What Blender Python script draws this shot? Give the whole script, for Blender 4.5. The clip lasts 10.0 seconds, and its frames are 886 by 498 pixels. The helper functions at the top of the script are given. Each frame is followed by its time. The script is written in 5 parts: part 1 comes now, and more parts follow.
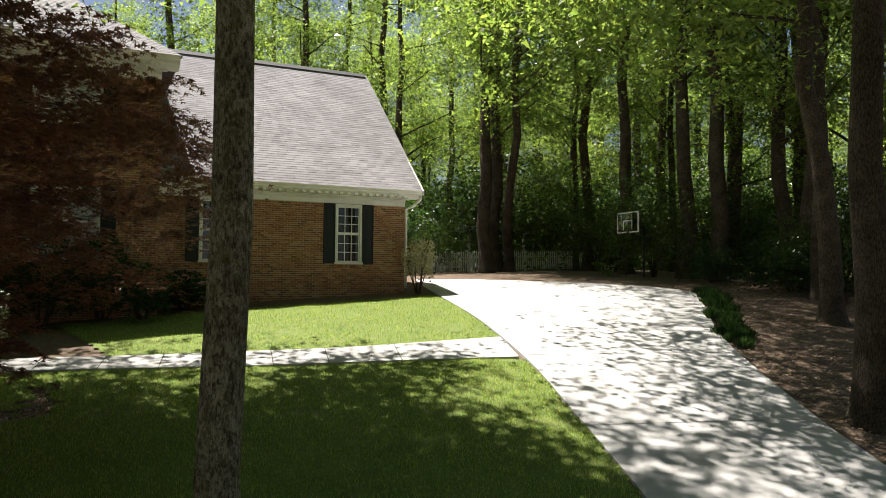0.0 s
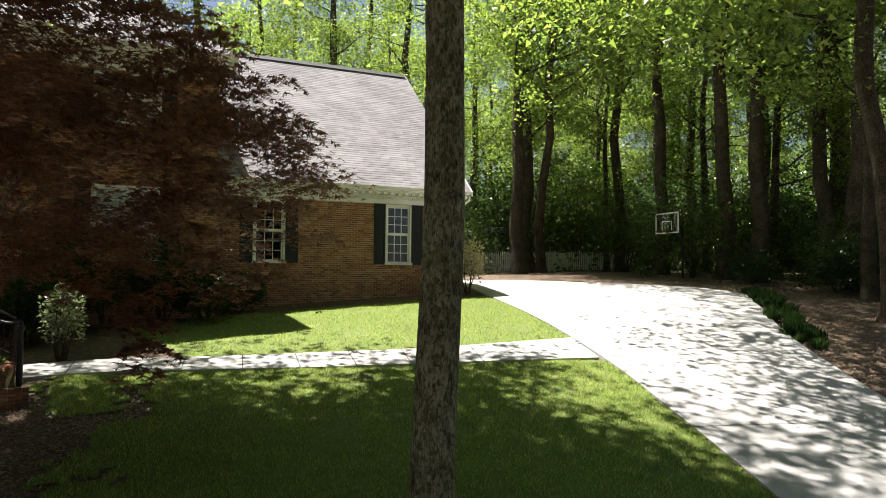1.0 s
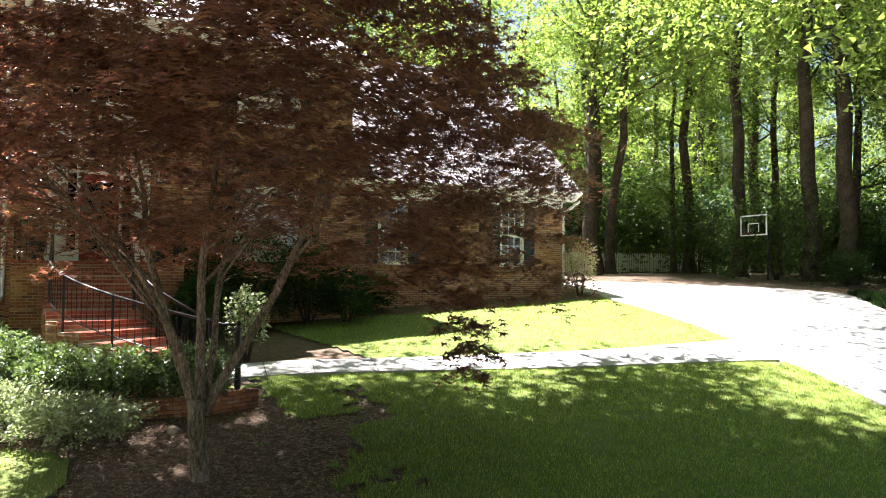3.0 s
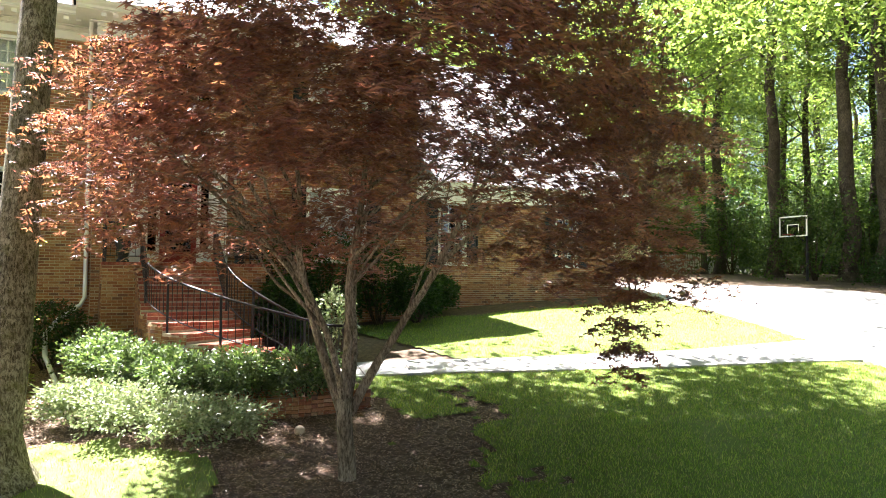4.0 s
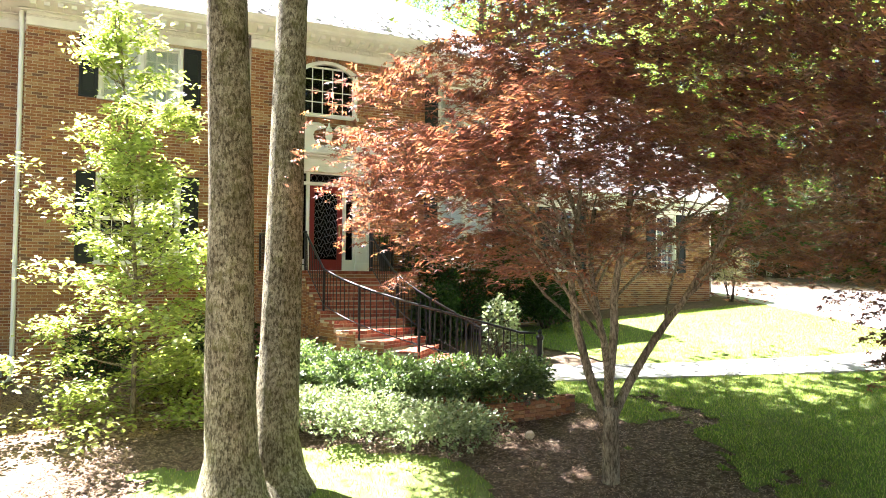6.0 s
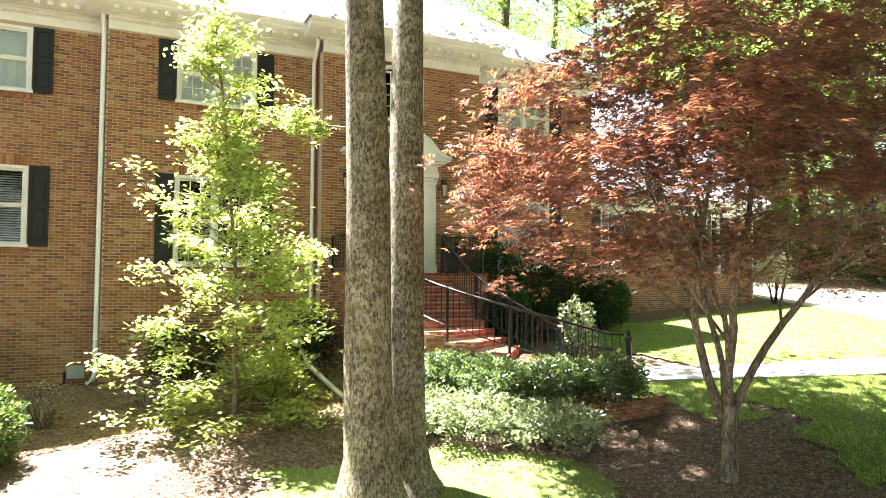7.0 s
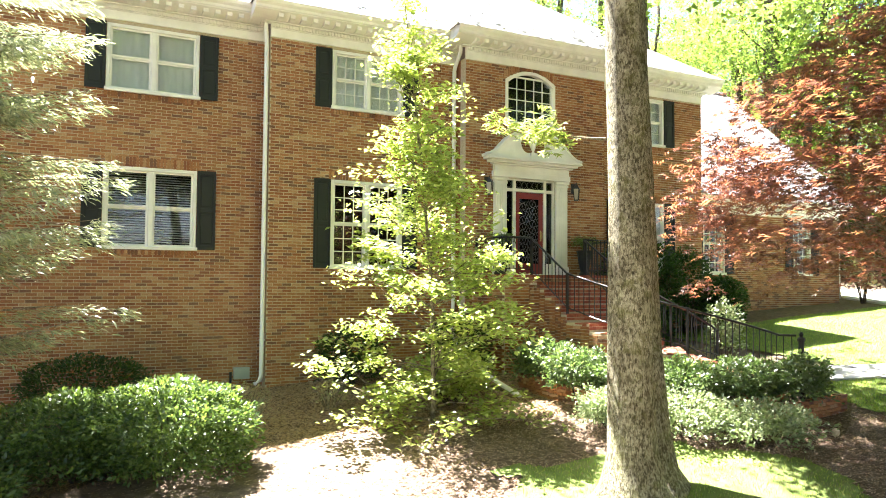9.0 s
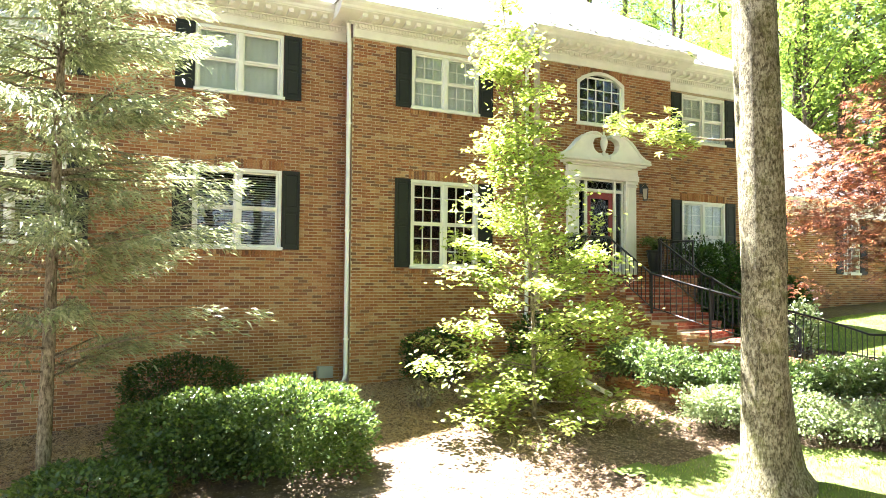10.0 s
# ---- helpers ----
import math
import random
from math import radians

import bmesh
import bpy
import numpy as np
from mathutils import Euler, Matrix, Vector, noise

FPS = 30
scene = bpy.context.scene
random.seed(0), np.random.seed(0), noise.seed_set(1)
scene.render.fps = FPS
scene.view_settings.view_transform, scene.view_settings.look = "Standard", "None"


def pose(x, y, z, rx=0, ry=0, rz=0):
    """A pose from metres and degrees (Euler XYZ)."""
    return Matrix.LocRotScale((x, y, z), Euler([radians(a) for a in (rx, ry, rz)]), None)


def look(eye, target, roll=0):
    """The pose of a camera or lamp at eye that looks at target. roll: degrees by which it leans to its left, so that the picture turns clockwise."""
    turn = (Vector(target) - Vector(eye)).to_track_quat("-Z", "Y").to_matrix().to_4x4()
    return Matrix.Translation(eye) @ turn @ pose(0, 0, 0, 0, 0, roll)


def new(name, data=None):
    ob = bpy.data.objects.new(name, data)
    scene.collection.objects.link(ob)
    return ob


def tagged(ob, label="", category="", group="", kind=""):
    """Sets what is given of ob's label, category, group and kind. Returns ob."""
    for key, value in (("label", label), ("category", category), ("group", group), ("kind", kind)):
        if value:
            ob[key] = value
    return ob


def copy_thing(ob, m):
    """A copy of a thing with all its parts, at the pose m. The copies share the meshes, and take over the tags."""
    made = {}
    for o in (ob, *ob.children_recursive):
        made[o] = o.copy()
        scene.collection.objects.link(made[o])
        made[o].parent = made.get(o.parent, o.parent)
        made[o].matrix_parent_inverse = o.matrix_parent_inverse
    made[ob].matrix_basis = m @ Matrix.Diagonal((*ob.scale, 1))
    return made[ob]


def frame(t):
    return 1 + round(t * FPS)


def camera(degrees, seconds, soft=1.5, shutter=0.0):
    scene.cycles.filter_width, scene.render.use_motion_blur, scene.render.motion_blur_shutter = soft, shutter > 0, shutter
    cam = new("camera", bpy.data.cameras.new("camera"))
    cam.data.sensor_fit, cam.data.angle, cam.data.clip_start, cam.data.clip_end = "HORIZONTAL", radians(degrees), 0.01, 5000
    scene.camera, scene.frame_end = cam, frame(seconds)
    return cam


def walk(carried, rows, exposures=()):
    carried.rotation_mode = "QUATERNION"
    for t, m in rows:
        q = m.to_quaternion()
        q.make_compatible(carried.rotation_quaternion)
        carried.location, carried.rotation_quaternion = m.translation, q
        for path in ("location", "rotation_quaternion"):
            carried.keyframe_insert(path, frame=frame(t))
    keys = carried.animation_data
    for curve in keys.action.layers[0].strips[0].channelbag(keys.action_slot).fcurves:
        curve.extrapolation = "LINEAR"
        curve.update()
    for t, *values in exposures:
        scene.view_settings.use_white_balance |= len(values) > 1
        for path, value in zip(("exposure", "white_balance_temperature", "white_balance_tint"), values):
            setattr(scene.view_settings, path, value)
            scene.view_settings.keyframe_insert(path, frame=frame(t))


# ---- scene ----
cam = camera(61.7, 10.0, soft=0.9)
METRES, EYE, TILT, LEAN, TURN = 18.5, 2.7, 0.0, 0.0, -25.7
ROWS = [
    (0.0, 0.0, 0.0, 0.0, -0.01, 2.17, -0.38),
    (0.5, -0.0439, 0.0013, -0.0007, -0.01, 2.24, -0.39),
    (1.0, -0.0909, 0.0039, -0.0013, -0.03, 2.26, -0.38),
    (1.5, -0.1421, 0.0053, -0.0019, -0.07, 2.29, -0.43),
    (2.0, -0.1958, 0.0037, -0.0012, -0.13, 2.3, -0.45),
    (2.5, -0.2498, 0.0026, -0.0014, -0.2, 2.3, -0.5),
    (4.0, -0.4077, -0.0083, -0.0012, -0.51, 2.35, -0.47),
    (4.5, -0.4595, -0.0122, 0.0001, -0.62, 2.36, -0.47),
    (5.0, -0.51, -0.0156, 0.0026, -0.74, 2.41, -0.39),
    (5.5, -0.558, -0.0213, 0.003, -0.79, 2.53, -0.4),
    (6.0, -0.6044, -0.0263, 0.0036, -0.82, 2.53, -0.36),
    (7.5, -0.7501, -0.042, 0.004, -1.34, 2.62, -0.45),
    (8.0, -0.7977, -0.0474, 0.0063, -1.38, 2.49, -0.41),
    (8.5, -0.8464, -0.0514, 0.0064, -1.49, 2.54, -0.41),
    (9.0, -0.8951, -0.0549, 0.0074, -1.55, 2.48, -0.4),
    (9.5, -0.9451, -0.0565, 0.0081, -1.61, 2.4, -0.42),
    (10.0, -0.9969, -0.056, 0.0085, -1.7, 2.33, -0.43),
]
walk(cam, [(t, pose(0, 0, EYE, TILT, LEAN, TURN) @ pose(METRES * x, METRES * y, METRES * z, 90 + pitch, roll, yaw)) for t, x, y, z, yaw, pitch, roll in ROWS],
     [(0.0, 1.5, 6350, 15), (1.0, 1.75, 6300, 16), (2.0, 2.15, 6200, 18), (2.7, 2.68, 6050, 20), (3.9, 3.4, 6000, 21), (4.6, 3.7, 6000, 22), (6.0, 3.85, 6050, 20), (8.0, 3.7, 6100, 18), (10.0, 3.95, 6100, 15)])
# ---- world, sun ----
SUN_FROM = Vector((-0.152, 0.392, 0.908))
world = bpy.data.worlds.new("sky")
scene.world = world
world.use_nodes = True
wn = world.node_tree
sky = wn.nodes.new("ShaderNodeTexSky")
sky.sky_type = "NISHITA"
sky.sun_disc = False
sky.sun_elevation = radians(65)
sky.sun_rotation = radians(-21)
sky.air_density, sky.dust_density, sky.ozone_density = 1.0, 1.5, 1.0
wn.links.new(sky.outputs[0], wn.nodes["Background"].inputs[0])
wn.nodes["Background"].inputs[1].default_value = 0.032
lamp = bpy.data.lights.new("sun", "SUN")
lamp.energy, lamp.angle, lamp.color = 5.0, radians(0.6), (1.0, 0.95, 0.86)
new("sun", lamp).matrix_world = look((0, 0, 60), Vector((0, 0, 60)) - SUN_FROM)


# ---- materials ----
class Mat:
    """A node material built step by step."""

    def __init__(self, name):
        self.m = bpy.data.materials.new(name)
        self.m.use_nodes = True
        self.t = self.m.node_tree
        self.n, self.l = self.t.nodes, self.t.links
        self.p = self.n["Principled BSDF"]
        self.out = self.n["Material Output"]

    def node(self, kind, **sets):
        nd = self.n.new("ShaderNode" + kind)
        for k, v in sets.items():
            nd.inputs[k].default_value = v
        return nd

    def noise(self, scale, detail=4.0, stretch=None, rough=0.55):
        nd = self.node("TexNoise", Scale=scale, Detail=detail, Roughness=rough)
        co = self.node("TexCoord")
        src = co.outputs["Object"]
        if stretch:
            mp = self.node("Mapping", Scale=stretch)
            self.l.new(src, mp.inputs["Vector"])
            src = mp.outputs[0]
        self.l.new(src, nd.inputs["Vector"])
        return nd.outputs["Fac"]

    def ramp(self, fac, stops):
        nd = self.n.new("ShaderNodeValToRGB")
        els = nd.color_ramp.elements
        while len(els) < len(stops):
            els.new(0.5)
        for e, (pos, col) in zip(els, stops):
            e.position, e.color = pos, (*col, 1)
        self.l.new(fac, nd.inputs[0])
        return nd.outputs[0]

    def mix(self, fac, a, b, how="MIX"):
        nd = self.n.new("ShaderNodeMix")
        nd.data_type, nd.blend_type = "RGBA", how
        for sock, v in ((nd.inputs[0], fac), (nd.inputs[6], a), (nd.inputs[7], b)):
            if isinstance(v, bpy.types.NodeSocket):
                self.l.new(v, sock)
            elif isinstance(v, tuple):
                sock.default_value = (*v, 1)
            else:
                sock.default_value = v
        return nd.outputs[2]

    def island(self):
        a = self.n.new("ShaderNodeNewGeometry").outputs["Random Per Island"]
        b = self.n.new("ShaderNodeObjectInfo").outputs["Random"]
        nd = self.n.new("ShaderNodeMath")
        nd.operation = "ADD"
        self.l.new(a, nd.inputs[0]), self.l.new(b, nd.inputs[1])
        fr = self.n.new("ShaderNodeMath")
        fr.operation = "FRACT"
        self.l.new(nd.outputs[0], fr.inputs[0])
        return fr.outputs[0]

    def bump(self, fac, strength, dist=0.01):
        nd = self.node("Bump", Strength=strength, Distance=dist)
        self.l.new(fac, nd.inputs["Height"])
        self.l.new(nd.outputs[0], self.p.inputs["Normal"])

    def done(self, col, rough=0.7, metal=0.0, spec=0.4):
        if isinstance(col, bpy.types.NodeSocket):
            self.l.new(col, self.p.inputs["Base Color"])
        else:
            self.p.inputs["Base Color"].default_value = (*col, 1)
        self.p.inputs["Roughness"].default_value = rough
        self.p.inputs["Metallic"].default_value = metal
        self.p.inputs["Specular IOR Level"].default_value = spec
        return self.m


def paint(name, col, rough=0.5, dirt=0.12):
    k = Mat(name)
    dark = tuple(c * (1 - dirt * 2.2) for c in col)
    c = k.mix(k.ramp(k.noise(2.3, 6), [(0.4, (0, 0, 0)), (0.75, (1, 1, 1))]), col, dark)
    c = k.mix(0.3, c, k.ramp(k.noise(60, 2), [(0.3, tuple(v * 0.9 for v in col)), (0.7, col)]))
    k.bump(k.noise(45, 3), 0.12, 0.004)
    return k.done(c, rough)


def brick_material(name, cols, dark=0.12):
    k = Mat(name)
    r = k.island()
    n = len(cols)
    base = k.ramp(r, [(i / n, c) for i, c in enumerate(cols)])
    k.n[-1].color_ramp.interpolation = "CONSTANT"
    grain = k.ramp(k.noise(38, 5), [(0.3, (0.62, 0.6, 0.58)), (0.7, (1.12, 1.1, 1.08))])
    c = k.mix(1.0, base, grain, "MULTIPLY")
    stain = k.ramp(k.noise(0.55, 5), [(0.35, (0.74, 0.72, 0.7)), (0.62, (1, 1, 1))])
    c = k.mix(1.0, c, stain, "MULTIPLY")
    k.bump(k.noise(70, 4), 0.35, 0.004)
    return k.done(c, 0.88, spec=0.25)


BRICK = brick_material("brick", [(0.350, 0.161, 0.075), (0.401, 0.196, 0.089), (0.319, 0.130, 0.064), (0.442, 0.243, 0.120), (0.370, 0.171, 0.079), (0.278, 0.119, 0.070), (0.431, 0.207, 0.104), (0.212, 0.113, 0.074), (0.381, 0.186, 0.085), (0.494, 0.310, 0.174)])
STAIR_BRICK = brick_material("stair_brick", [(0.38, 0.12, 0.075), (0.42, 0.15, 0.09), (0.34, 0.10, 0.065), (0.45, 0.19, 0.12), (0.30, 0.09, 0.06)])


def mortar_material():
    k = Mat("mortar")
    c = k.ramp(k.noise(24, 5), [(0.3, (0.37, 0.305, 0.21)), (0.7, (0.52, 0.44, 0.33))])
    k.bump(k.noise(110, 3), 0.4, 0.003)
    return k.done(c, 0.95, spec=0.15)


MORTAR = mortar_material()
WHITE = paint("white_paint", (0.78, 0.77, 0.72), 0.45, 0.10)
SHUTTER = paint("shutter_black", (0.010, 0.013, 0.014), 0.6, 0.2)
BLACK_METAL = paint("black_iron", (0.014, 0.014, 0.015), 0.38, 0.2)
RED_DOOR = paint("red_door_paint", (0.20, 0.018, 0.014), 0.32, 0.1)
BRASS = Mat("aged_brass").done((0.45, 0.33, 0.13), 0.35, 1.0)
GREY_BOX = paint("grey_metal_box", (0.33, 0.36, 0.35), 0.5)
BLACK_PIPE = paint("black_pipe", (0.02, 0.02, 0.02), 0.5)
CURTAIN = paint("white_curtain", (0.86, 0.86, 0.83), 0.9, 0.08)
BLIND = paint("blind_slat", (0.78, 0.77, 0.72), 0.6, 0.05)
# near-black lining colour: the shade of unlit rooms is painted in
UNLIT_LINING = paint("unlit_lining_black", (0.012, 0.011, 0.010), 0.9, 0.1)
POT = paint("dark_planter", (0.02, 0.022, 0.02), 0.5)
LANTERN_GLASS = paint("lantern_glass", (0.42, 0.38, 0.30), 0.2, 0.1)
LEAD = paint("leaded_came", (0.12, 0.12, 0.125), 0.35)


def glass_material():
    k = Mat("window_glass")
    k.p.inputs["Transmission Weight"].default_value = 1.0
    k.p.inputs["IOR"].default_value = 1.5
    return k.done((0.80, 0.84, 0.84), 0.01, spec=0.5)


GLASS = glass_material()


def dark_glass_material():
    k = Mat("dark_leaded_glass")
    k.p.inputs["Transmission Weight"].default_value = 1.0
    k.p.inputs["IOR"].default_value = 1.22
    return k.done((0.25, 0.27, 0.26), 0.06, spec=0.3)


DARK_GLASS = dark_glass_material()


def shingle_material():
    k = Mat("asphalt_shingle")
    base = k.ramp(k.island(), [(0.0, (0.215, 0.205, 0.21)), (0.35, (0.26, 0.25, 0.255)), (0.7, (0.30, 0.29, 0.295)), (1.0, (0.235, 0.225, 0.23))])
    g = k.ramp(k.noise(190, 2), [(0.3, (0.75, 0.74, 0.73)), (0.7, (1.2, 1.2, 1.2))])
    c = k.mix(1.0, base, g, "MULTIPLY")
    c = k.mix(1.0, c, k.ramp(k.noise(0.5, 5), [(0.35, (0.8, 0.8, 0.8)), (0.65, (1.05, 1.05, 1.05))]), "MULTIPLY")
    k.bump(k.noise(240, 2), 0.4, 0.004)
    return k.done(c, 0.9, spec=0.2)


SHINGLE = shingle_material()
RIDGE = paint("ridge_cap", (0.05, 0.05, 0.05), 0.8)


def concrete_material():
    k = Mat("concrete")
    c = k.ramp(k.noise(1.1, 7), [(0.3, (0.32, 0.31, 0.285)), (0.5, (0.40, 0.39, 0.365)), (0.72, (0.46, 0.45, 0.425))])
    c = k.mix(0.45, c, k.ramp(k.noise(70, 4), [(0.3, (0.27, 0.26, 0.235)), (0.7, (0.47, 0.465, 0.44))]))
    k.bump(k.noise(120, 3), 0.25, 0.004)
    return k.done(c, 0.9, spec=0.25)


CONCRETE = concrete_material()
JOINT = paint("joint_dirt", (0.06, 0.055, 0.045), 0.95)


def soil_material():
    k = Mat("leaf_litter")
    c = k.ramp(k.noise(9, 8, rough=0.7), [(0.3, (0.035, 0.024, 0.016)), (0.46, (0.10, 0.068, 0.044)), (0.6, (0.20, 0.142, 0.095)), (0.78, (0.34, 0.27, 0.19))])
    c = k.mix(0.45, c, k.ramp(k.noise(55, 6, rough=0.7), [(0.3, (0.035, 0.025, 0.018)), (0.65, (0.24, 0.185, 0.135))]))
    c = k.mix(k.ramp(k.noise(0.4, 4), [(0.45, (0, 0, 0)), (0.7, (0.5, 0.5, 0.5))]), c, (0.085, 0.058, 0.038))
    k.bump(k.noise(32, 7, rough=0.7), 0.8, 0.03)
    return k.done(c, 0.95, spec=0.15)


SOIL = soil_material()


def turf_material():
    k = Mat("turf")
    c = k.ramp(k.noise(3.0, 7), [(0.3, (0.07, 0.12, 0.022)), (0.55, (0.125, 0.185, 0.04)), (0.75, (0.24, 0.23, 0.09))])
    c = k.mix(k.ramp(k.noise(7.0, 6, rough=0.7), [(0.5, (0, 0, 0)), (0.7, (0.65, 0.65, 0.65))]), c, (0.20, 0.15, 0.085))
    c = k.mix(0.5, c, k.ramp(k.noise(85, 4), [(0.3, (0.06, 0.085, 0.02)), (0.7, (0.20, 0.24, 0.06))]))
    k.bump(k.noise(90, 5), 0.8, 0.02)
    return k.done(c, 0.85, spec=0.2)


TURF = turf_material()


def bark_material(name, a, b, moss=None, scale=1.0):
    k = Mat(name)
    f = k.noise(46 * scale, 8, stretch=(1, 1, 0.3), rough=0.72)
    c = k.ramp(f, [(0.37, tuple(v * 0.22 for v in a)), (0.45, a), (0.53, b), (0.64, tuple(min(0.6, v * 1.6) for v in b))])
    c = k.mix(0.2, c, k.ramp(k.noise(42, 5), [(0.3, a), (0.7, b)]))
    if moss:
        pale = k.noise(21, 9, stretch=(1, 1, 0.6), rough=0.8)
        c = k.mix(k.ramp(pale, [(0.47, (0, 0, 0)), (0.53, (0.85, 0.85, 0.85))]), c, moss)
        c = k.mix(k.ramp(k.noise(4.5, 7, rough=0.75), [(0.52, (0, 0, 0)), (0.6, (0.6, 0.6, 0.6))]), c, (0.16, 0.16, 0.055))
        c = k.mix(1.0, c, k.ramp(k.noise(60, 6, stretch=(1, 1, 0.25), rough=0.75), [(0.38, (0.45, 0.42, 0.38)), (0.52, (1, 1, 1))]), "MULTIPLY")
    c = k.mix(1.0, c, k.ramp(k.noise(2.2, 5), [(0.36, (0.6, 0.58, 0.52)), (0.62, (1.1, 1.1, 1.05))]), "MULTIPLY")
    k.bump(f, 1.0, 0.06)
    return k.done(c, 0.92, spec=0.2)


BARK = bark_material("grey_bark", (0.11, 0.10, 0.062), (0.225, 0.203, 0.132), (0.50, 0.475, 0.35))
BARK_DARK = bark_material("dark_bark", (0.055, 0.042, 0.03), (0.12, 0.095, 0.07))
BARK_MAPLE = bark_material("maple_bark", (0.19, 0.155, 0.11), (0.35, 0.30, 0.23), scale=0.7)


def leaf_material(name, cols, through_col, amount=0.5, gloss=0.25):
    """Leaves that let light through."""
    k = Mat(name)
    c = k.ramp(k.island(), [(i / max(1, len(cols) - 1), v) for i, v in enumerate(cols)])
    k.done(c, 0.36, spec=gloss)
    tr = k.n.new("ShaderNodeBsdfTranslucent")
    k.l.new(k.mix(1.0, c, through_col, "MULTIPLY"), tr.inputs[0])
    mx = k.n.new("ShaderNodeMixShader")
    mx.inputs[0].default_value = amount
    k.l.new(k.p.outputs[0], mx.inputs[1])
    k.l.new(tr.outputs[0], mx.inputs[2])
    k.l.new(mx.outputs[0], k.out.inputs[0])
    return k.m


LEAF_FOREST = leaf_material("forest_leaf", [(0.05, 0.08, 0.024), (0.10, 0.145, 0.038), (0.18, 0.225, 0.06), (0.075, 0.115, 0.036)], (2.3, 2.4, 1.3), 0.6)
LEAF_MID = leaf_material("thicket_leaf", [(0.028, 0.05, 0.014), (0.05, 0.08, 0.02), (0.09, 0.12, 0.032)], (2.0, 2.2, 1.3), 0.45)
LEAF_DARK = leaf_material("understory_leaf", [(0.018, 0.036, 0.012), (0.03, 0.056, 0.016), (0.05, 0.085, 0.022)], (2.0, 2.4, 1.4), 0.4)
LEAF_LIME = leaf_material("lime_leaf", [(0.15, 0.20, 0.055), (0.24, 0.30, 0.085), (0.34, 0.39, 0.15)], (2.1, 2.05, 1.2), 0.5, 0.7)
LEAF_MAPLE = leaf_material("red_maple_leaf", [(0.08, 0.043, 0.04), (0.115, 0.055, 0.042), (0.135, 0.088, 0.046), (0.09, 0.052, 0.058), (0.18, 0.105, 0.062)], (3.8, 2.5, 1.6), 0.54, 1.0)
LEAF_BOX = leaf_material("boxwood_leaf", [(0.032, 0.06, 0.017), (0.065, 0.105, 0.026), (0.135, 0.185, 0.05)], (2.0, 2.0, 1.1), 0.38, 0.5)
LEAF_HEDGE = leaf_material("hedge_leaf", [(0.04, 0.07, 0.02), (0.08, 0.125, 0.035), (0.15, 0.20, 0.075)], (1.9, 2.0, 1.2), 0.32, 0.8)
LEAF_AZALEA = leaf_material("azalea_leaf", [(0.11, 0.155, 0.06), (0.20, 0.245, 0.115), (0.33, 0.36, 0.21)], (1.5, 1.6, 1.1), 0.3, 0.7)
LEAF_HEMLOCK = leaf_material("hemlock_needles", [(0.13, 0.16, 0.085), (0.23, 0.26, 0.145), (0.38, 0.40, 0.26)], (1.6, 1.6, 1.25), 0.45, 0.6)
LEAF_PALE = leaf_material("pale_shrub_leaf", [(0.34, 0.27, 0.17), (0.45, 0.40, 0.27), (0.28, 0.30, 0.15)], (1.5, 1.5, 1.1), 0.35)
BLADE = leaf_material("grass_blade", [(0.07, 0.125, 0.024), (0.12, 0.19, 0.04), (0.20, 0.25, 0.064), (0.32, 0.30, 0.13)], (2.3, 2.4, 1.3), 0.58)
LITTER = leaf_material("dry_leaf", [(0.13, 0.08, 0.05), (0.30, 0.205, 0.135), (0.45, 0.345, 0.24), (0.20, 0.115, 0.07)], (1.2, 1.0, 0.8), 0.15)
STRAW = leaf_material("dry_straw", [(0.28, 0.18, 0.09), (0.42, 0.295, 0.16), (0.52, 0.40, 0.23)], (1.2, 1.0, 0.8), 0.15)


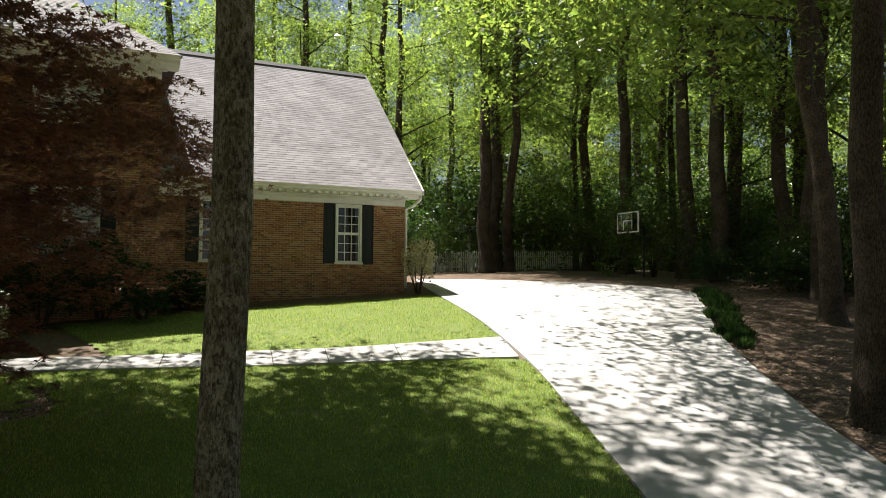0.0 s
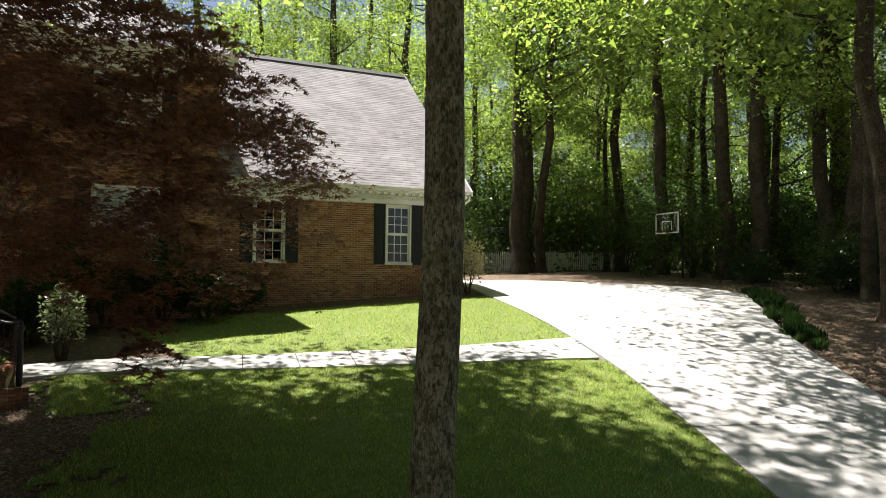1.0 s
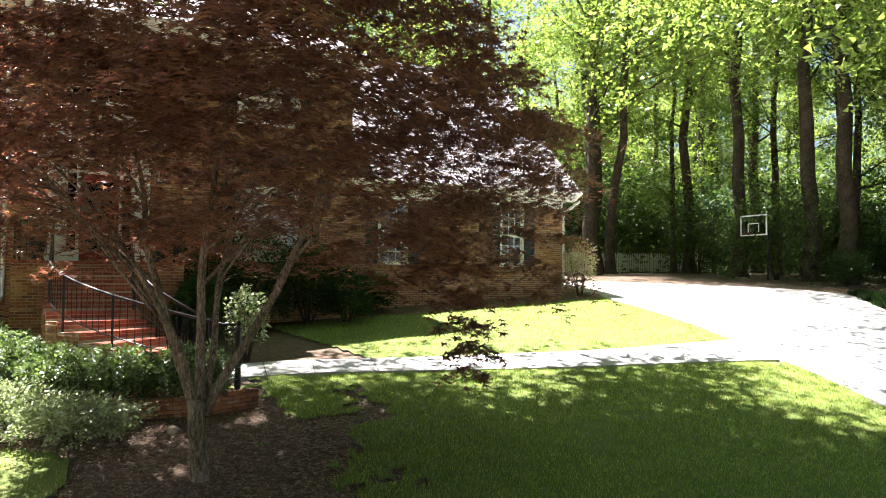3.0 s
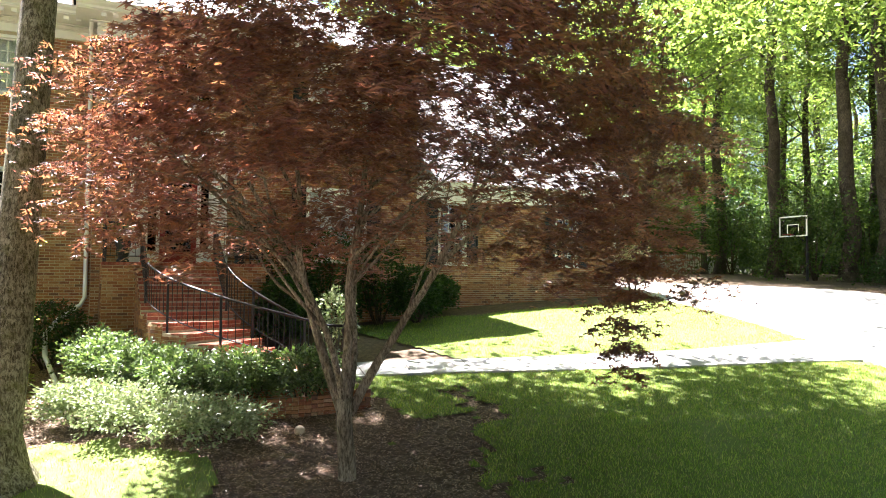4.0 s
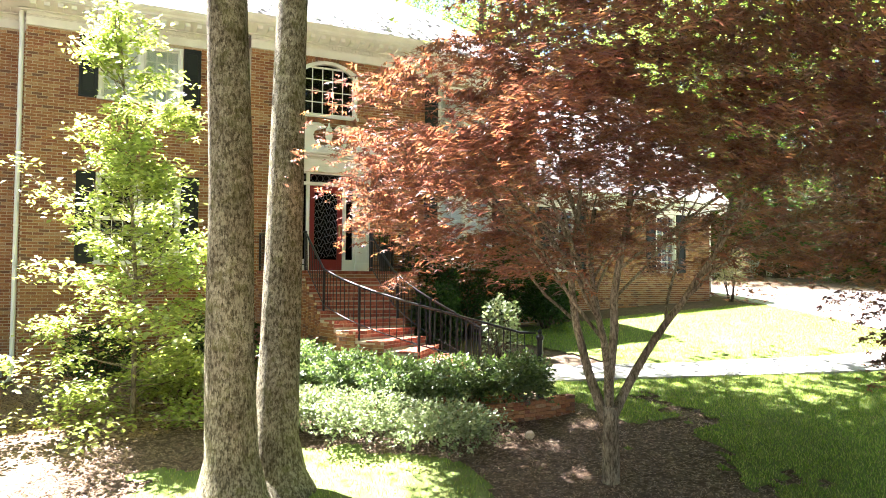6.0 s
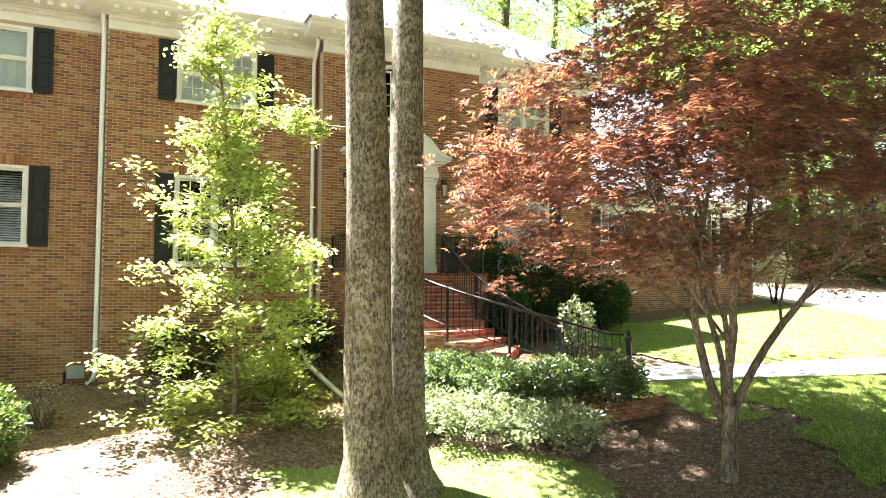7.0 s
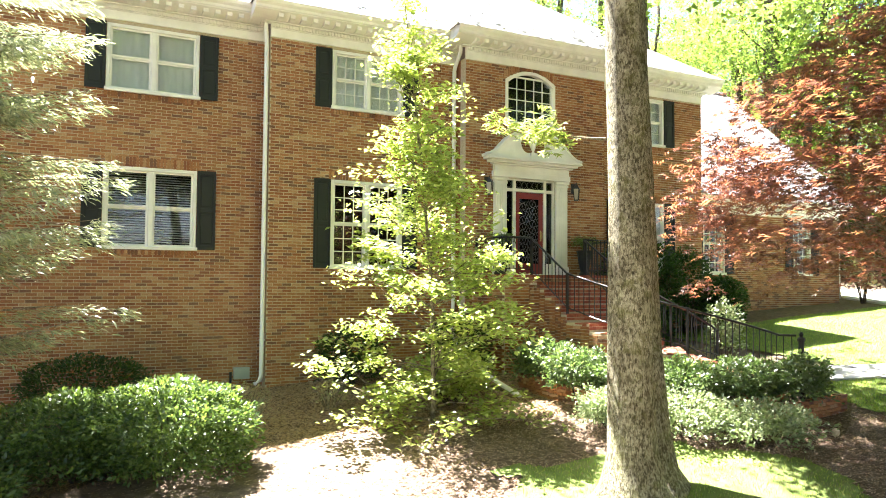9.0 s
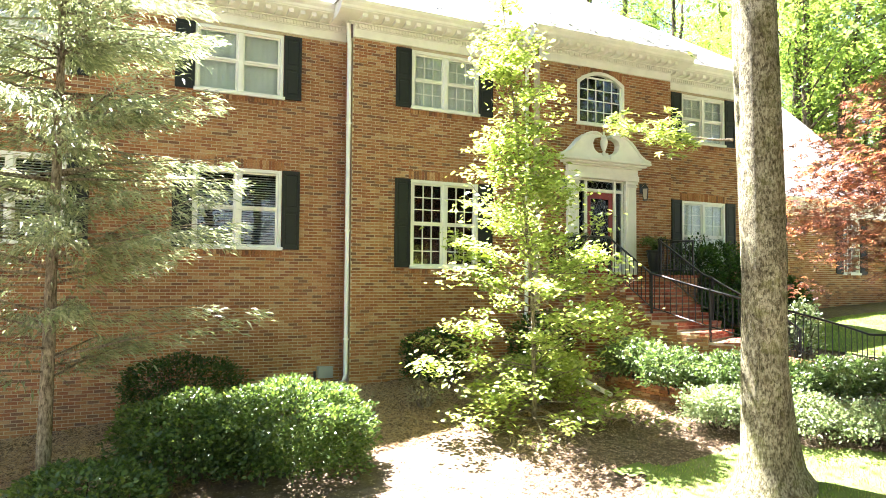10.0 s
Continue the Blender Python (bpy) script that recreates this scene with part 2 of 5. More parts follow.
# ---- mesh helpers ----
class Build:
    """Collects vertices and faces of one mesh."""

    def __init__(self):
        self.v, self.f = [], []

    def add(self, verts, faces):
        o = len(self.v)
        self.v.extend(verts)
        self.f.extend(tuple(i + o for i in f) for f in faces)
        return self

    def box(self, x0, x1, y0, y1, z0, z1, b=0.0):
        if b <= 0:
            v = [(x, y, z) for z in (z0, z1) for y in (y0, y1) for x in (x0, x1)]
            return self.add(v, [(0, 2, 3, 1), (4, 5, 7, 6), (0, 1, 5, 4), (1, 3, 7, 5), (3, 2, 6, 7), (2, 0, 4, 6)])
        b = min(b, abs(x1 - x0) * 0.45, abs(y1 - y0) * 0.45, abs(z1 - z0) * 0.45)
        bm = bmesh.new()
        bmesh.ops.create_cube(bm, size=1, matrix=Matrix.LocRotScale(((x0 + x1) / 2, (y0 + y1) / 2, (z0 + z1) / 2), None, (x1 - x0, y1 - y0, z1 - z0)))
        bmesh.ops.bevel(bm, geom=bm.edges[:], offset=b, segments=1, affect="EDGES")
        return self.bm(bm)

    def bm(self, bm):
        bm.verts.index_update()
        self.add([tuple(v.co) for v in bm.verts], [tuple(v.index for v in f.verts) for f in bm.faces])
        bm.free()
        return self

    def prism(self, outline, depth, place):
        """An outline of (a, b) drawn by place(a, b, d) at d = 0 and d = depth."""
        n = len(outline)
        v = [place(a, b, 0) for a, b in outline] + [place(a, b, depth) for a, b in outline]
        f = [tuple(range(n))[::-1], tuple(range(n, 2 * n))] + [(i, (i + 1) % n, n + (i + 1) % n, n + i) for i in range(n)]
        return self.add(v, f)

    def tube(self, pts, radii, sides=8, wobble=0.0, rng=None):
        pts = [Vector(p) for p in pts]
        v, f = [], []
        ref = Vector((0.31, 0.17, 0.93)).normalized()
        for i, p in enumerate(pts):
            d = (pts[min(i + 1, len(pts) - 1)] - pts[max(i - 1, 0)]).normalized()
            s = d.cross(Vector((1, 0.02, 0.01)) if abs(d.x) < 0.8 else Vector((0, 1, 0.02))).normalized()
            u = d.cross(s)
            r = radii[i] if isinstance(radii, (list, tuple)) else radii
            for k in range(sides):
                a = 2 * math.pi * k / sides
                rr = r * (1 + (rng.uniform(-wobble, wobble) if rng else 0))
                v.append(tuple(p + s * (math.cos(a) * rr) + u * (math.sin(a) * rr)))
        for i in range(len(pts) - 1):
            for k in range(sides):
                a, b = i * sides + k, i * sides + (k + 1) % sides
                f.append((a, b, b + sides, a + sides))
        f.append(tuple(range(sides))[::-1])
        f.append(tuple(range(len(v) - sides, len(v))))
        return self.add(v, f)

    def lathe(self, profile, centre, sides=16):
        cx, cy, cz = centre
        v = [(cx + r * math.cos(2 * math.pi * k / sides), cy + r * math.sin(2 * math.pi * k / sides), cz + z) for r, z in profile for k in range(sides)]
        f = [(i * sides + k, i * sides + (k + 1) % sides, (i + 1) * sides + (k + 1) % sides, (i + 1) * sides + k) for i in range(len(profile) - 1) for k in range(sides)]
        f += [tuple(range(sides))[::-1], tuple(range(len(v) - sides, len(v)))]
        return self.add(v, f)

    def mesh(self, name, mat, smooth=False):
        me = bpy.data.meshes.new(name)
        me.from_pydata(self.v, [], self.f)
        me.materials.append(mat)
        if smooth:
            me.shade_smooth()
        return me


def thing(name, at, label, category, group="", kind=""):
    ob = new(name)
    ob.empty_display_size = 0.2
    ob.location = at
    return tagged(ob, label, category, group, kind)


def part(name, b, material, parent, label="", smooth=False, kind=""):
    """Links a Build (in world places) or a mesh as ONE object under parent."""
    if isinstance(b, Build):
        off = Vector((0, 0, 0))
        p = parent
        while p:
            off += p.location
            p = p.parent
        if off.length:
            b.v = [(x - off.x, y - off.y, z - off.z) for x, y, z in b.v]
        b = b.mesh(name, material, smooth)
    ob = new(name, b)
    ob.parent = parent
    return tagged(ob, label, kind=kind)


def solo(name, b, material, label, category, kind="", group="", smooth=False):
    """A thing that is one mesh."""
    ob = new(name, b.mesh(name, material, smooth) if isinstance(b, Build) else b)
    return tagged(ob, label, category, group, kind)


def shower(name, centres, sizes, shape, mat, rng, flat=0.0, aim=None):
    """One mesh of many copies of a small flat shape, each turned at random. flat: how far normals are drawn upwards."""
    sv, sf = shape
    sv = np.asarray(sv, dtype=np.float32)
    c = np.asarray(centres, dtype=np.float32)
    n, k = len(c), len(sv)
    nor = rng.normal(size=(n, 3))
    nor /= np.linalg.norm(nor, axis=1)[:, None] + 1e-9
    if flat:
        nor[:, 2] = np.abs(nor[:, 2])
        nor = nor * (1 - flat) + np.array((0, 0, 1.0)) * flat
        nor /= np.linalg.norm(nor, axis=1)[:, None] + 1e-9
    ref = rng.normal(size=(n, 3)) if aim is None else np.asarray(aim) + rng.normal(size=(n, 3)) * 0.25
    a = ref - nor * np.sum(ref * nor, axis=1)[:, None]
    a /= np.linalg.norm(a, axis=1)[:, None] + 1e-9
    b = np.cross(nor, a)
    s = np.asarray(sizes, dtype=np.float32).reshape(-1, 1, 1)
    v = c[:, None, :] + s * (sv[None, :, 0:1] * a[:, None, :] + sv[None, :, 1:2] * b[:, None, :] + sv[None, :, 2:3] * nor[:, None, :])
    me = bpy.data.meshes.new(name)
    me.vertices.add(n * k)
    me.vertices.foreach_set("co", v.astype(np.float32).ravel())
    lens = np.array([len(f) for f in sf])
    flatidx = np.concatenate([np.array(f) for f in sf])
    loops = (flatidx[None, :] + (np.arange(n) * k)[:, None]).ravel()
    me.loops.add(len(loops))
    me.loops.foreach_set("vertex_index", loops.astype(np.int32))
    tot = np.tile(lens, n)
    me.polygons.add(len(tot))
    me.polygons.foreach_set("loop_start", np.concatenate([[0], np.cumsum(tot)[:-1]]).astype(np.int32))
    me.update(calc_edges=True)
    me.materials.append(mat)
    return me


# leaf shapes: along x, width y, bent in z
LEAF = ([(0, 0, 0), (0.5, 0.3, 0.06), (1, 0, -0.05), (0.5, -0.3, 0.06)], [(0, 1, 2), (0, 2, 3)])
CLUMP = ([(-0.55, -0.12, 0), (0.0, -0.38, 0.1), (-0.08, 0.1, -0.06), (0.08, 0.08, 0.06), (0.6, -0.08, -0.1), (0.3, 0.46, 0.08)], [(0, 1, 2), (3, 4, 5)])
PALM = ([(0, 0, 0), (0.25, 0.12, 0.0), (0.62, 0.62, -0.1), (0.42, 0.1, 0.02), (1.0, 0.0, -0.14), (0.42, -0.1, 0.02), (0.62, -0.62, -0.1), (0.25, -0.12, 0), (-0.02, 0.55, -0.06), (-0.02, -0.55, -0.06)],
        [(0, 1, 8), (1, 2, 3), (0, 3, 1), (3, 4, 5), (0, 5, 3), (5, 6, 7), (0, 7, 5), (0, 9, 7)])
GRASS = ([(-0.08, 0, 0), (0.08, 0, 0), (0.02, 0.12, 0.62), (0.0, 0.35, 1.0)], [(0, 1, 2), (0, 2, 3)])
SPRAY = ([(0, 0.03, 0), (0.4, 0.09, 0.02), (1, 0, -0.22), (0.4, -0.09, 0.02), (0, -0.03, 0)], [(0, 1, 3, 4), (1, 2, 3)])


def lift(x, y):
    """Height of the ground."""
    X = min(max(x / 10, -3.0), 3.2)
    Y = min(max((y - 15) / 10, -2.2), 2.0)
    return 0.662 + 0.738 * X + 1.327 * Y - 0.111 * X * X - 0.33 * Y * Y


# ---- ground ----
def spread(lo, hi, near_lo, near_hi, step):
    a = list(np.arange(near_lo, near_hi + 0.001, step))
    out, d = [], step
    v = near_hi
    while v < hi:
        d *= 1.35
        v += d
        out.append(min(v, hi))
    low, d, v = [], step, near_lo
    while v > lo:
        d *= 1.35
        v -= d
        low.append(max(v, lo))
    return low[::-1] + a + out


def rough(x, y):
    return 0.035 * noise.noise(Vector((x * 0.9, y * 0.9, 3.1)))


def sheet(name, xs, ys, mat, label, category, dz=0.0, keep=None, bumpy=True):
    b = Build()
    idx = {}
    for j, y in enumerate(ys):
        for i, x in enumerate(xs):
            idx[i, j] = len(b.v)
            b.v.append((x, y, lift(x, y) + dz + (rough(x, y) if bumpy else 0)))
    for j in range(len(ys) - 1):
        for i in range(len(xs) - 1):
            cx, cy = (xs[i] + xs[i + 1]) / 2, (ys[j] + ys[j + 1]) / 2
            if keep is None or keep(cx, cy):
                b.f.append((idx[i, j], idx[i + 1, j], idx[i + 1, j + 1], idx[i, j + 1]))
    return solo(name, b, mat, label, category, "structure", smooth=True)


sheet("ground", spread(-600, 600, -26, 36, 0.5), spread(-600, 600, -6, 44, 0.5), SOIL, "brown leaf litter and mulch over bare sloping soil", "ground", -0.03)


def smooth_line(ctrl, n):
    """Points along a Catmull-Rom line through ctrl."""
    p = [ctrl[0]] + list(ctrl) + [ctrl[-1]]
    out = []
    for i in range(1, len(p) - 2):
        for k in range(n):
            t = k / n
            out.append(tuple(0.5 * (2 * b + (c - a) * t + (2 * a - 5 * b + 4 * c - d) * t * t + (3 * b - a - 3 * c + d) * t ** 3) for a, b, c, d in zip(p[i - 1], p[i], p[i + 1], p[i + 2])))
    out.append(tuple(ctrl[-1]))
    return out


def strip(left, right, n, across, up, thick, mat):
    """A slab between two edge lines, laid on the ground."""
    L, R = smooth_line(left, n), smooth_line(right, n)
    b = Build()
    w = across + 1
    for (xa, ya), (xb, yb) in zip(L, R):
        for k in range(w):
            f = k / across
            x, y = xa + (xb - xa) * f, ya + (yb - ya) * f
            b.v.append((x, y, lift(x, y) + up))
    m = len(L)
    for i in range(m - 1):
        for k in range(across):
            a = i * w + k
            b.f.append((a, a + 1, a + w + 1, a + w))
    o = len(b.v)
    ring = [i * w for i in range(m)] + [(m - 1) * w + k for k in range(1, w)] + [i * w + across for i in range(m - 2, -1, -1)] + [k for k in range(across - 1, 0, -1)]
    for r in ring:
        x, y, z = b.v[r]
        b.v.append((x, y, z - thick))
    for i in range(len(ring)):
        j = (i + 1) % len(ring)
        b.f.append((ring[i], ring[j], o + j, o + i))
    return b, L, R


DRIVE_L = [(3.6, -3.0), (5.3, 4.0), (6.55, 7.7), (7.4, 10.3), (8.2, 12.7), (8.9, 15.2), (9.55, 17.8), (10.3, 21.3), (11.2, 25.0), (12.2, 28.0)]
DRIVE_R = [(8.2, -3.0), (9.3, 4.0), (10.6, 7.4), (11.3, 8.9), (12.6, 11.2), (14.4, 13.9), (17.3, 17.3), (19.2, 20.0), (17.6, 23.0), (14.0, 27.0)]
drive_mesh, drive_l, drive_r = strip(DRIVE_L, DRIVE_R, 8, 14, 0.03, 0.2, CONCRETE)
drive = solo("road", drive_mesh, CONCRETE, "pale grey broom-finished concrete driveway with dark joints", "driveway", "structure", smooth=False)
WALK_F = [(-2.6, 18.0), (-1.2, 17.75), (1.0, 16.9), (3.1, 16.25), (5.4, 15.65), (8.85, 15.25)]
WALK_N = [(-2.6, 16.9), (-1.4, 16.7), (0.8, 15.85), (2.9, 15.05), (5.1, 14.4), (8.3, 13.5)]
walk_mesh, walk_far, walk_near = strip(WALK_F, WALK_N, 8, 3, 0.045, 0.2, CONCRETE)
pavement = solo("pavement", walk_mesh, CONCRETE, "narrow pale concrete garden walkway edged by turf", "walkway", "structure")


def joint(a, b, n, parent, up):
    j = Build()
    dx, dy = b[0] - a[0], b[1] - a[1]
    ln = math.hypot(dx, dy)
    px, py = -dy / ln * 0.009, dx / ln * 0.009
    for i in range(n + 1):
        x, y = a[0] + dx * i / n, a[1] + dy * i / n
        z = lift(x, y) + up
        j.v += [(x - px, y - py, z), (x + px, y + py, z)]
    j.f = [(2 * i, 2 * i + 1, 2 * i + 3, 2 * i + 2) for i in range(n)]
    part("control_joint", j, JOINT, parent)


for i in range(9, len(drive_l) - 4, 13):
    joint(drive_l[i], drive_r[i], 14, drive, 0.0335)
for i in range(6, len(walk_far) - 3, 4):
    joint(walk_far[i], walk_near[i], 3, pavement, 0.0485)


def side(line, x, y):
    """Which side of a line of growing y the point lies on: x minus the line's x."""
    for (xa, ya), (xb, yb) in zip(line, line[1:]):
        if ya <= y <= yb:
            return x - (xa + (xb - xa) * (y - ya) / max(1e-6, yb - ya))
    return x - (line[0][0] if y < line[0][1] else line[-1][0])


def row_y(line, x):
    for (xa, ya), (xb, yb) in zip(line, line[1:]):
        if xa <= x <= xb:
            return ya + (yb - ya) * (x - xa) / max(1e-6, xb - xa)
    return line[0][1] if x < line[0][0] else line[-1][1]


def bed_edge(y):
    """Where the mulch under the red maple gives way to turf."""
    return -1.7 - 0.16 * (y - 15.5) - 0.03 * (y - 15.5) ** 2 * (1 if y < 15.5 else 0)


def bed_blur(x, y):
    """Ragged shift of the border between mulch and turf."""
    return 1.8 * noise.noise(Vector((x * 0.9, y * 0.9, 5.0))) + 0.9 * noise.noise(Vector((x * 3.7, y * 3.7, 9.0)))


def front_lawn(x, y):
    return y < row_y(walk_near, x) - 0.03 and side(drive_l, x, y) < -0.03 and x > bed_edge(y) + bed_blur(x, y) and y > -1


def house_lawn(x, y):
    return row_y(walk_far, x) + 0.03 < y < 21.9 + 0.02 * x and side(drive_l, x, y) < -0.03 and x > -0.2 + 0.25 * (20 - y)


def grass_patch(x, y):
    return ((x + 8.2) / 2.3) ** 2 + ((y - 14.4) / 1.35) ** 2 < 1 + 0.9 * noise.noise(Vector((x * 1.6, y * 1.6, 0))) or ((x + 6.6) / 1.5) ** 2 + ((y - 13.6) / 1.4) ** 2 < 1


def turf(name, x0, x1, y0, y1, inside, label, density, rng):
    xs, ys = list(np.arange(x0, x1, 0.11)), list(np.arange(y0, y1, 0.11))
    ob = sheet(name, xs, ys, TURF, label, "lawn", 0.012, inside)
    n = int((x1 - x0) * (y1 - y0) * density)
    pts, sz = [], []
    for x, y, s in zip(rng.uniform(x0, x1, n), rng.uniform(y0, y1, n), rng.uniform(0.025, 0.07, n)):
        if inside(x, y):
            thin = noise.noise(Vector((x * 0.8, y * 0.8, 7)))
            if thin > -0.45 or rng.random() < 0.35:
                pts.append((x, y, lift(x, y) + rough(x, y) + 0.005))
                sz.append(s)
    ob2 = new("grass_blades", shower("grass_blades", pts, sz, GRASS, BLADE, rng, flat=0.66))
    ob2.parent = ob
    tagged(ob2, "short green grass blades", kind="stuff")


rng = np.random.default_rng(4)
turf("lawn_front", -5.0, 8.6, 2.0, 17.0, front_lawn, "mown green lawn in dappled shade beside the driveway", 1500, rng)
turf("lawn_house", -3.0, 10.6, 14.0, 22.4, house_lawn, "bright mown lawn between garage wing and walkway", 700, rng)
turf("lawn_patch", -11.2, -4.4, 11.8, 17.0, grass_patch, "thin patchy grass round the foot of the twin tree", 420, rng)

# ---- house ----
house_bricks = []
COURSE, LONG = 0.0677, 0.213


def brick_front(b, x0, x1, y, z0, z1, inset=0.022):
    """Front and edges of a brick that faces -y."""
    e = 0.003
    v = [(x0 + e, y, z0 + e), (x1 - e, y, z0 + e), (x1 - e, y, z1 - e), (x0 + e, y, z1 - e), (x0, y + inset, z0), (x1, y + inset, z0), (x1, y + inset, z1), (x0, y + inset, z1)]
    b.add(v, [(0, 1, 2, 3), (4, 5, 1, 0), (5, 6, 2, 1), (6, 7, 3, 2), (7, 4, 0, 3)])


def wall(name, x0, x1, y, z0, z1, openings, label, singles, thick=0.28, seed=1):
    """A brick wall that faces -y with openings through it. singles: the stretch (x0, x1, z0, z1) whose bricks are separate."""
    r = random.Random(seed)
    core = Build()
    xs = sorted({x0, x1, *[o[0] for o in openings], *[o[1] for o in openings]})
    zs = sorted({z0, z1, *[o[2] for o in openings], *[o[3] for o in openings]})
    for xa, xb in zip(xs, xs[1:]):
        run = None
        for za, zb in zip(zs, zs[1:]):
            hole = any(o[0] <= xa and xb <= o[1] and o[2] <= za and zb <= o[3] for o in openings)
            if not hole:
                run = (run[0], zb) if run else (za, zb)
            if hole and run:
                core.box(xa, xb, y + 0.009, y + thick, *run)
                run = None
        if run:
            core.box(xa, xb, y + 0.009, y + thick, *run)
    ob = solo(name, core, MORTAR, label, "wall", "structure")
    rest = Build()
    n, m = 0, int((z1 - z0) / COURSE)
    for c in range(m):
        za = z0 + c * COURSE
        zb = za + COURSE - 0.010
        blocks = sorted((o[0], o[1]) for o in openings if o[2] < zb - 0.01 and o[3] > za + 0.01)
        spans, cur = [], x0
        for a, b in blocks:
            if a > cur:
                spans.append((cur, a))
            cur = max(cur, b)
        if cur < x1:
            spans.append((cur, x1))
        for a, b in spans:
            k = math.floor(a / LONG) - 1
            while True:
                xa = k * LONG + (LONG / 2 if c % 2 else 0)
                xb = xa + LONG - 0.010
                k += 1
                if xa > b:
                    break
                u, w = max(xa, a), min(xb, b)
                if w - u < 0.03:
                    continue
                yy = y + r.uniform(-0.0025, 0.0025)
                if w - u > LONG - 0.0105 and n < 300 and singles[0] < u < singles[1] and singles[2] < za < singles[3]:
                    n += 1
                    house_bricks.append((ob, u, yy, za))
                else:
                    brick_front(rest, u, w, yy, za, zb)
    o2 = new("brickwork", rest.mesh("brickwork", BRICK))
    o2.parent = ob
    tagged(o2, "weathered orange-red brick courses", kind="stuff")
    return ob


def rowlock(parent, x0, x1, y, z, up=0.105, step=0.0677):
    """A row of bricks on edge, under a sill or over a head."""
    b = Build()
    n = max(1, int(round((x1 - x0) / step)))
    for i in range(n):
        brick_front(b, x0 + (x1 - x0) * i / n + 0.004, x0 + (x1 - x0) * (i + 1) / n - 0.004, y - 0.018, z, z + up, 0.05)
    o = part("rowlock_course", b, BRICK, parent, "row of bricks laid on edge", kind="stuff")


pane_count = [0]


def window(x0, x1, z0, z1, y, units, cols, rows, behind, arch=0.0):
    """A window in a wall that faces -y: units side by side, each of two sashes with cols x rows panes."""
    pane_count[0] += 1
    cap = {"blind": "white double sash window with half-open slatted blinds", "curtain": "white sash window with pale curtains drawn behind", "dark": "white multi-pane sash window with a dark room behind"}[behind]
    win = thing("window_%d" % pane_count[0], ((x0 + x1) / 2, y, z0), cap, "window", kind="structure")
    t = 0.075
    fr = Build()
    ya, yb = y - 0.015, y + 0.12
    fr.box(x0, x0 + t, ya, yb, z0, z1, 0.008).box(x1 - t, x1, ya, yb, z0, z1, 0.008)
    if arch:
        pts = [(x0 + (x1 - x0) * i / 12, z1 + arch * (1 - (2 * i / 12 - 1) ** 2)) for i in range(13)]
        inner = [(x0 + t + (x1 - x0 - 2 * t) * i / 12, z1 - t + arch * (1 - (2 * i / 12 - 1) ** 2)) for i in range(13)]
        for (a, b), (c, d) in zip(zip(pts, pts[1:]), zip(inner, inner[1:])):
            fr.prism([c, d, b, a], yb - ya, lambda p, q, w: (p, ya + w, q))
    else:
        fr.box(x0 + t, x1 - t, ya, yb, z1 - t, z1, 0.008)
    for u in range(1, units):
        xm = x0 + (x1 - x0) * u / units
        fr.box(xm - 0.05, xm + 0.05, ya + 0.01, yb, z0, z1 - t, 0.008)
    part("window_frame", fr, WHITE, win)
    part("window_sill", Build().box(x0 - 0.03, x1 + 0.03, y - 0.06, y + 0.12, z0 - 0.045, z0 + 0.03, 0.008), WHITE, win)
    inner0, inner1 = x0 + t, x1 - t
    for u in range(units):
        a = x0 + (x1 - x0) * u / units + (0.05 if u else t)
        b = x0 + (x1 - x0) * (u + 1) / units - (0.05 if u < units - 1 else t)
        zm = (z0 + z1) / 2 + (arch * 0.3 if arch else 0)
        top = z1 - t
        halves = [(z0 + 0.03, zm, 0.055), (zm, top, 0.03)] if not arch else [(z0 + 0.03, top + arch * 0.72, 0.04)]
        for za, zb, dy in halves:
            sash = Build()
            s = 0.042
            ys, ye = y + dy, y + dy + 0.035
            sash.box(a, a + s, ys, ye, za, zb).box(b - s, b, ys, ye, za, zb).box(a + s, b - s, ys, ye, za, za + s).box(a + s, b - s, ys, ye, zb - s, zb)
            for c in range(1, cols):
                xm = a + s + (b - a - 2 * s) * c / cols
                sash.box(xm - 0.011, xm + 0.011, ys + 0.006, ye - 0.004, za + s, zb - s)
            for r in range(1, rows):
                zz = za + s + (zb - za - 2 * s) * r / rows
                sash.box(a + s, b - s, ys + 0.007, ye - 0.005, zz - 0.011, zz + 0.011)
            so = part("sash", sash, WHITE, win)
            for c in range(cols):
                for r in range(rows):
                    pa = a + s + (b - a - 2 * s) * c / cols
                    pb = a + s + (b - a - 2 * s) * (c + 1) / cols
                    qa = za + s + (zb - za - 2 * s) * r / rows
                    qb = za + s + (zb - za - 2 * s) * (r + 1) / rows
                    g = part("pane", Build().box(pa, pb, ys + 0.014, ys + 0.018, qa, qb), GLASS, so)
                    g.visible_shadow = False
    if behind == "blind":
        bl = Build()
        z = z0 + 0.06
        while z < z1 - 0.1:
            bl.add([(inner0, y + 0.135, z), (inner1, y + 0.135, z), (inner1, y + 0.17, z + 0.024), (inner0, y + 0.17, z + 0.024)], [(0, 1, 2, 3)])
            z += 0.052
        part("blind", bl, BLIND, win, "white slatted blind")
    elif behind == "curtain":
        cu = Build()
        n = int((x1 - x0) / 0.03)
        for i in range(n + 1):
            x = x0 + (x1 - x0) * i / n
            yy = y + 0.112 + 0.009 * math.sin(i * 1.1) + 0.005 * math.sin(i * 2.7)
            cu.v += [(x, yy, z0), (x, yy, z1)]
        cu.f = [(2 * i, 2 * i + 2, 2 * i + 3, 2 * i + 1) for i in range(n)]
        part("curtain", cu, CURTAIN, win, "pale gathered curtain", smooth=True)
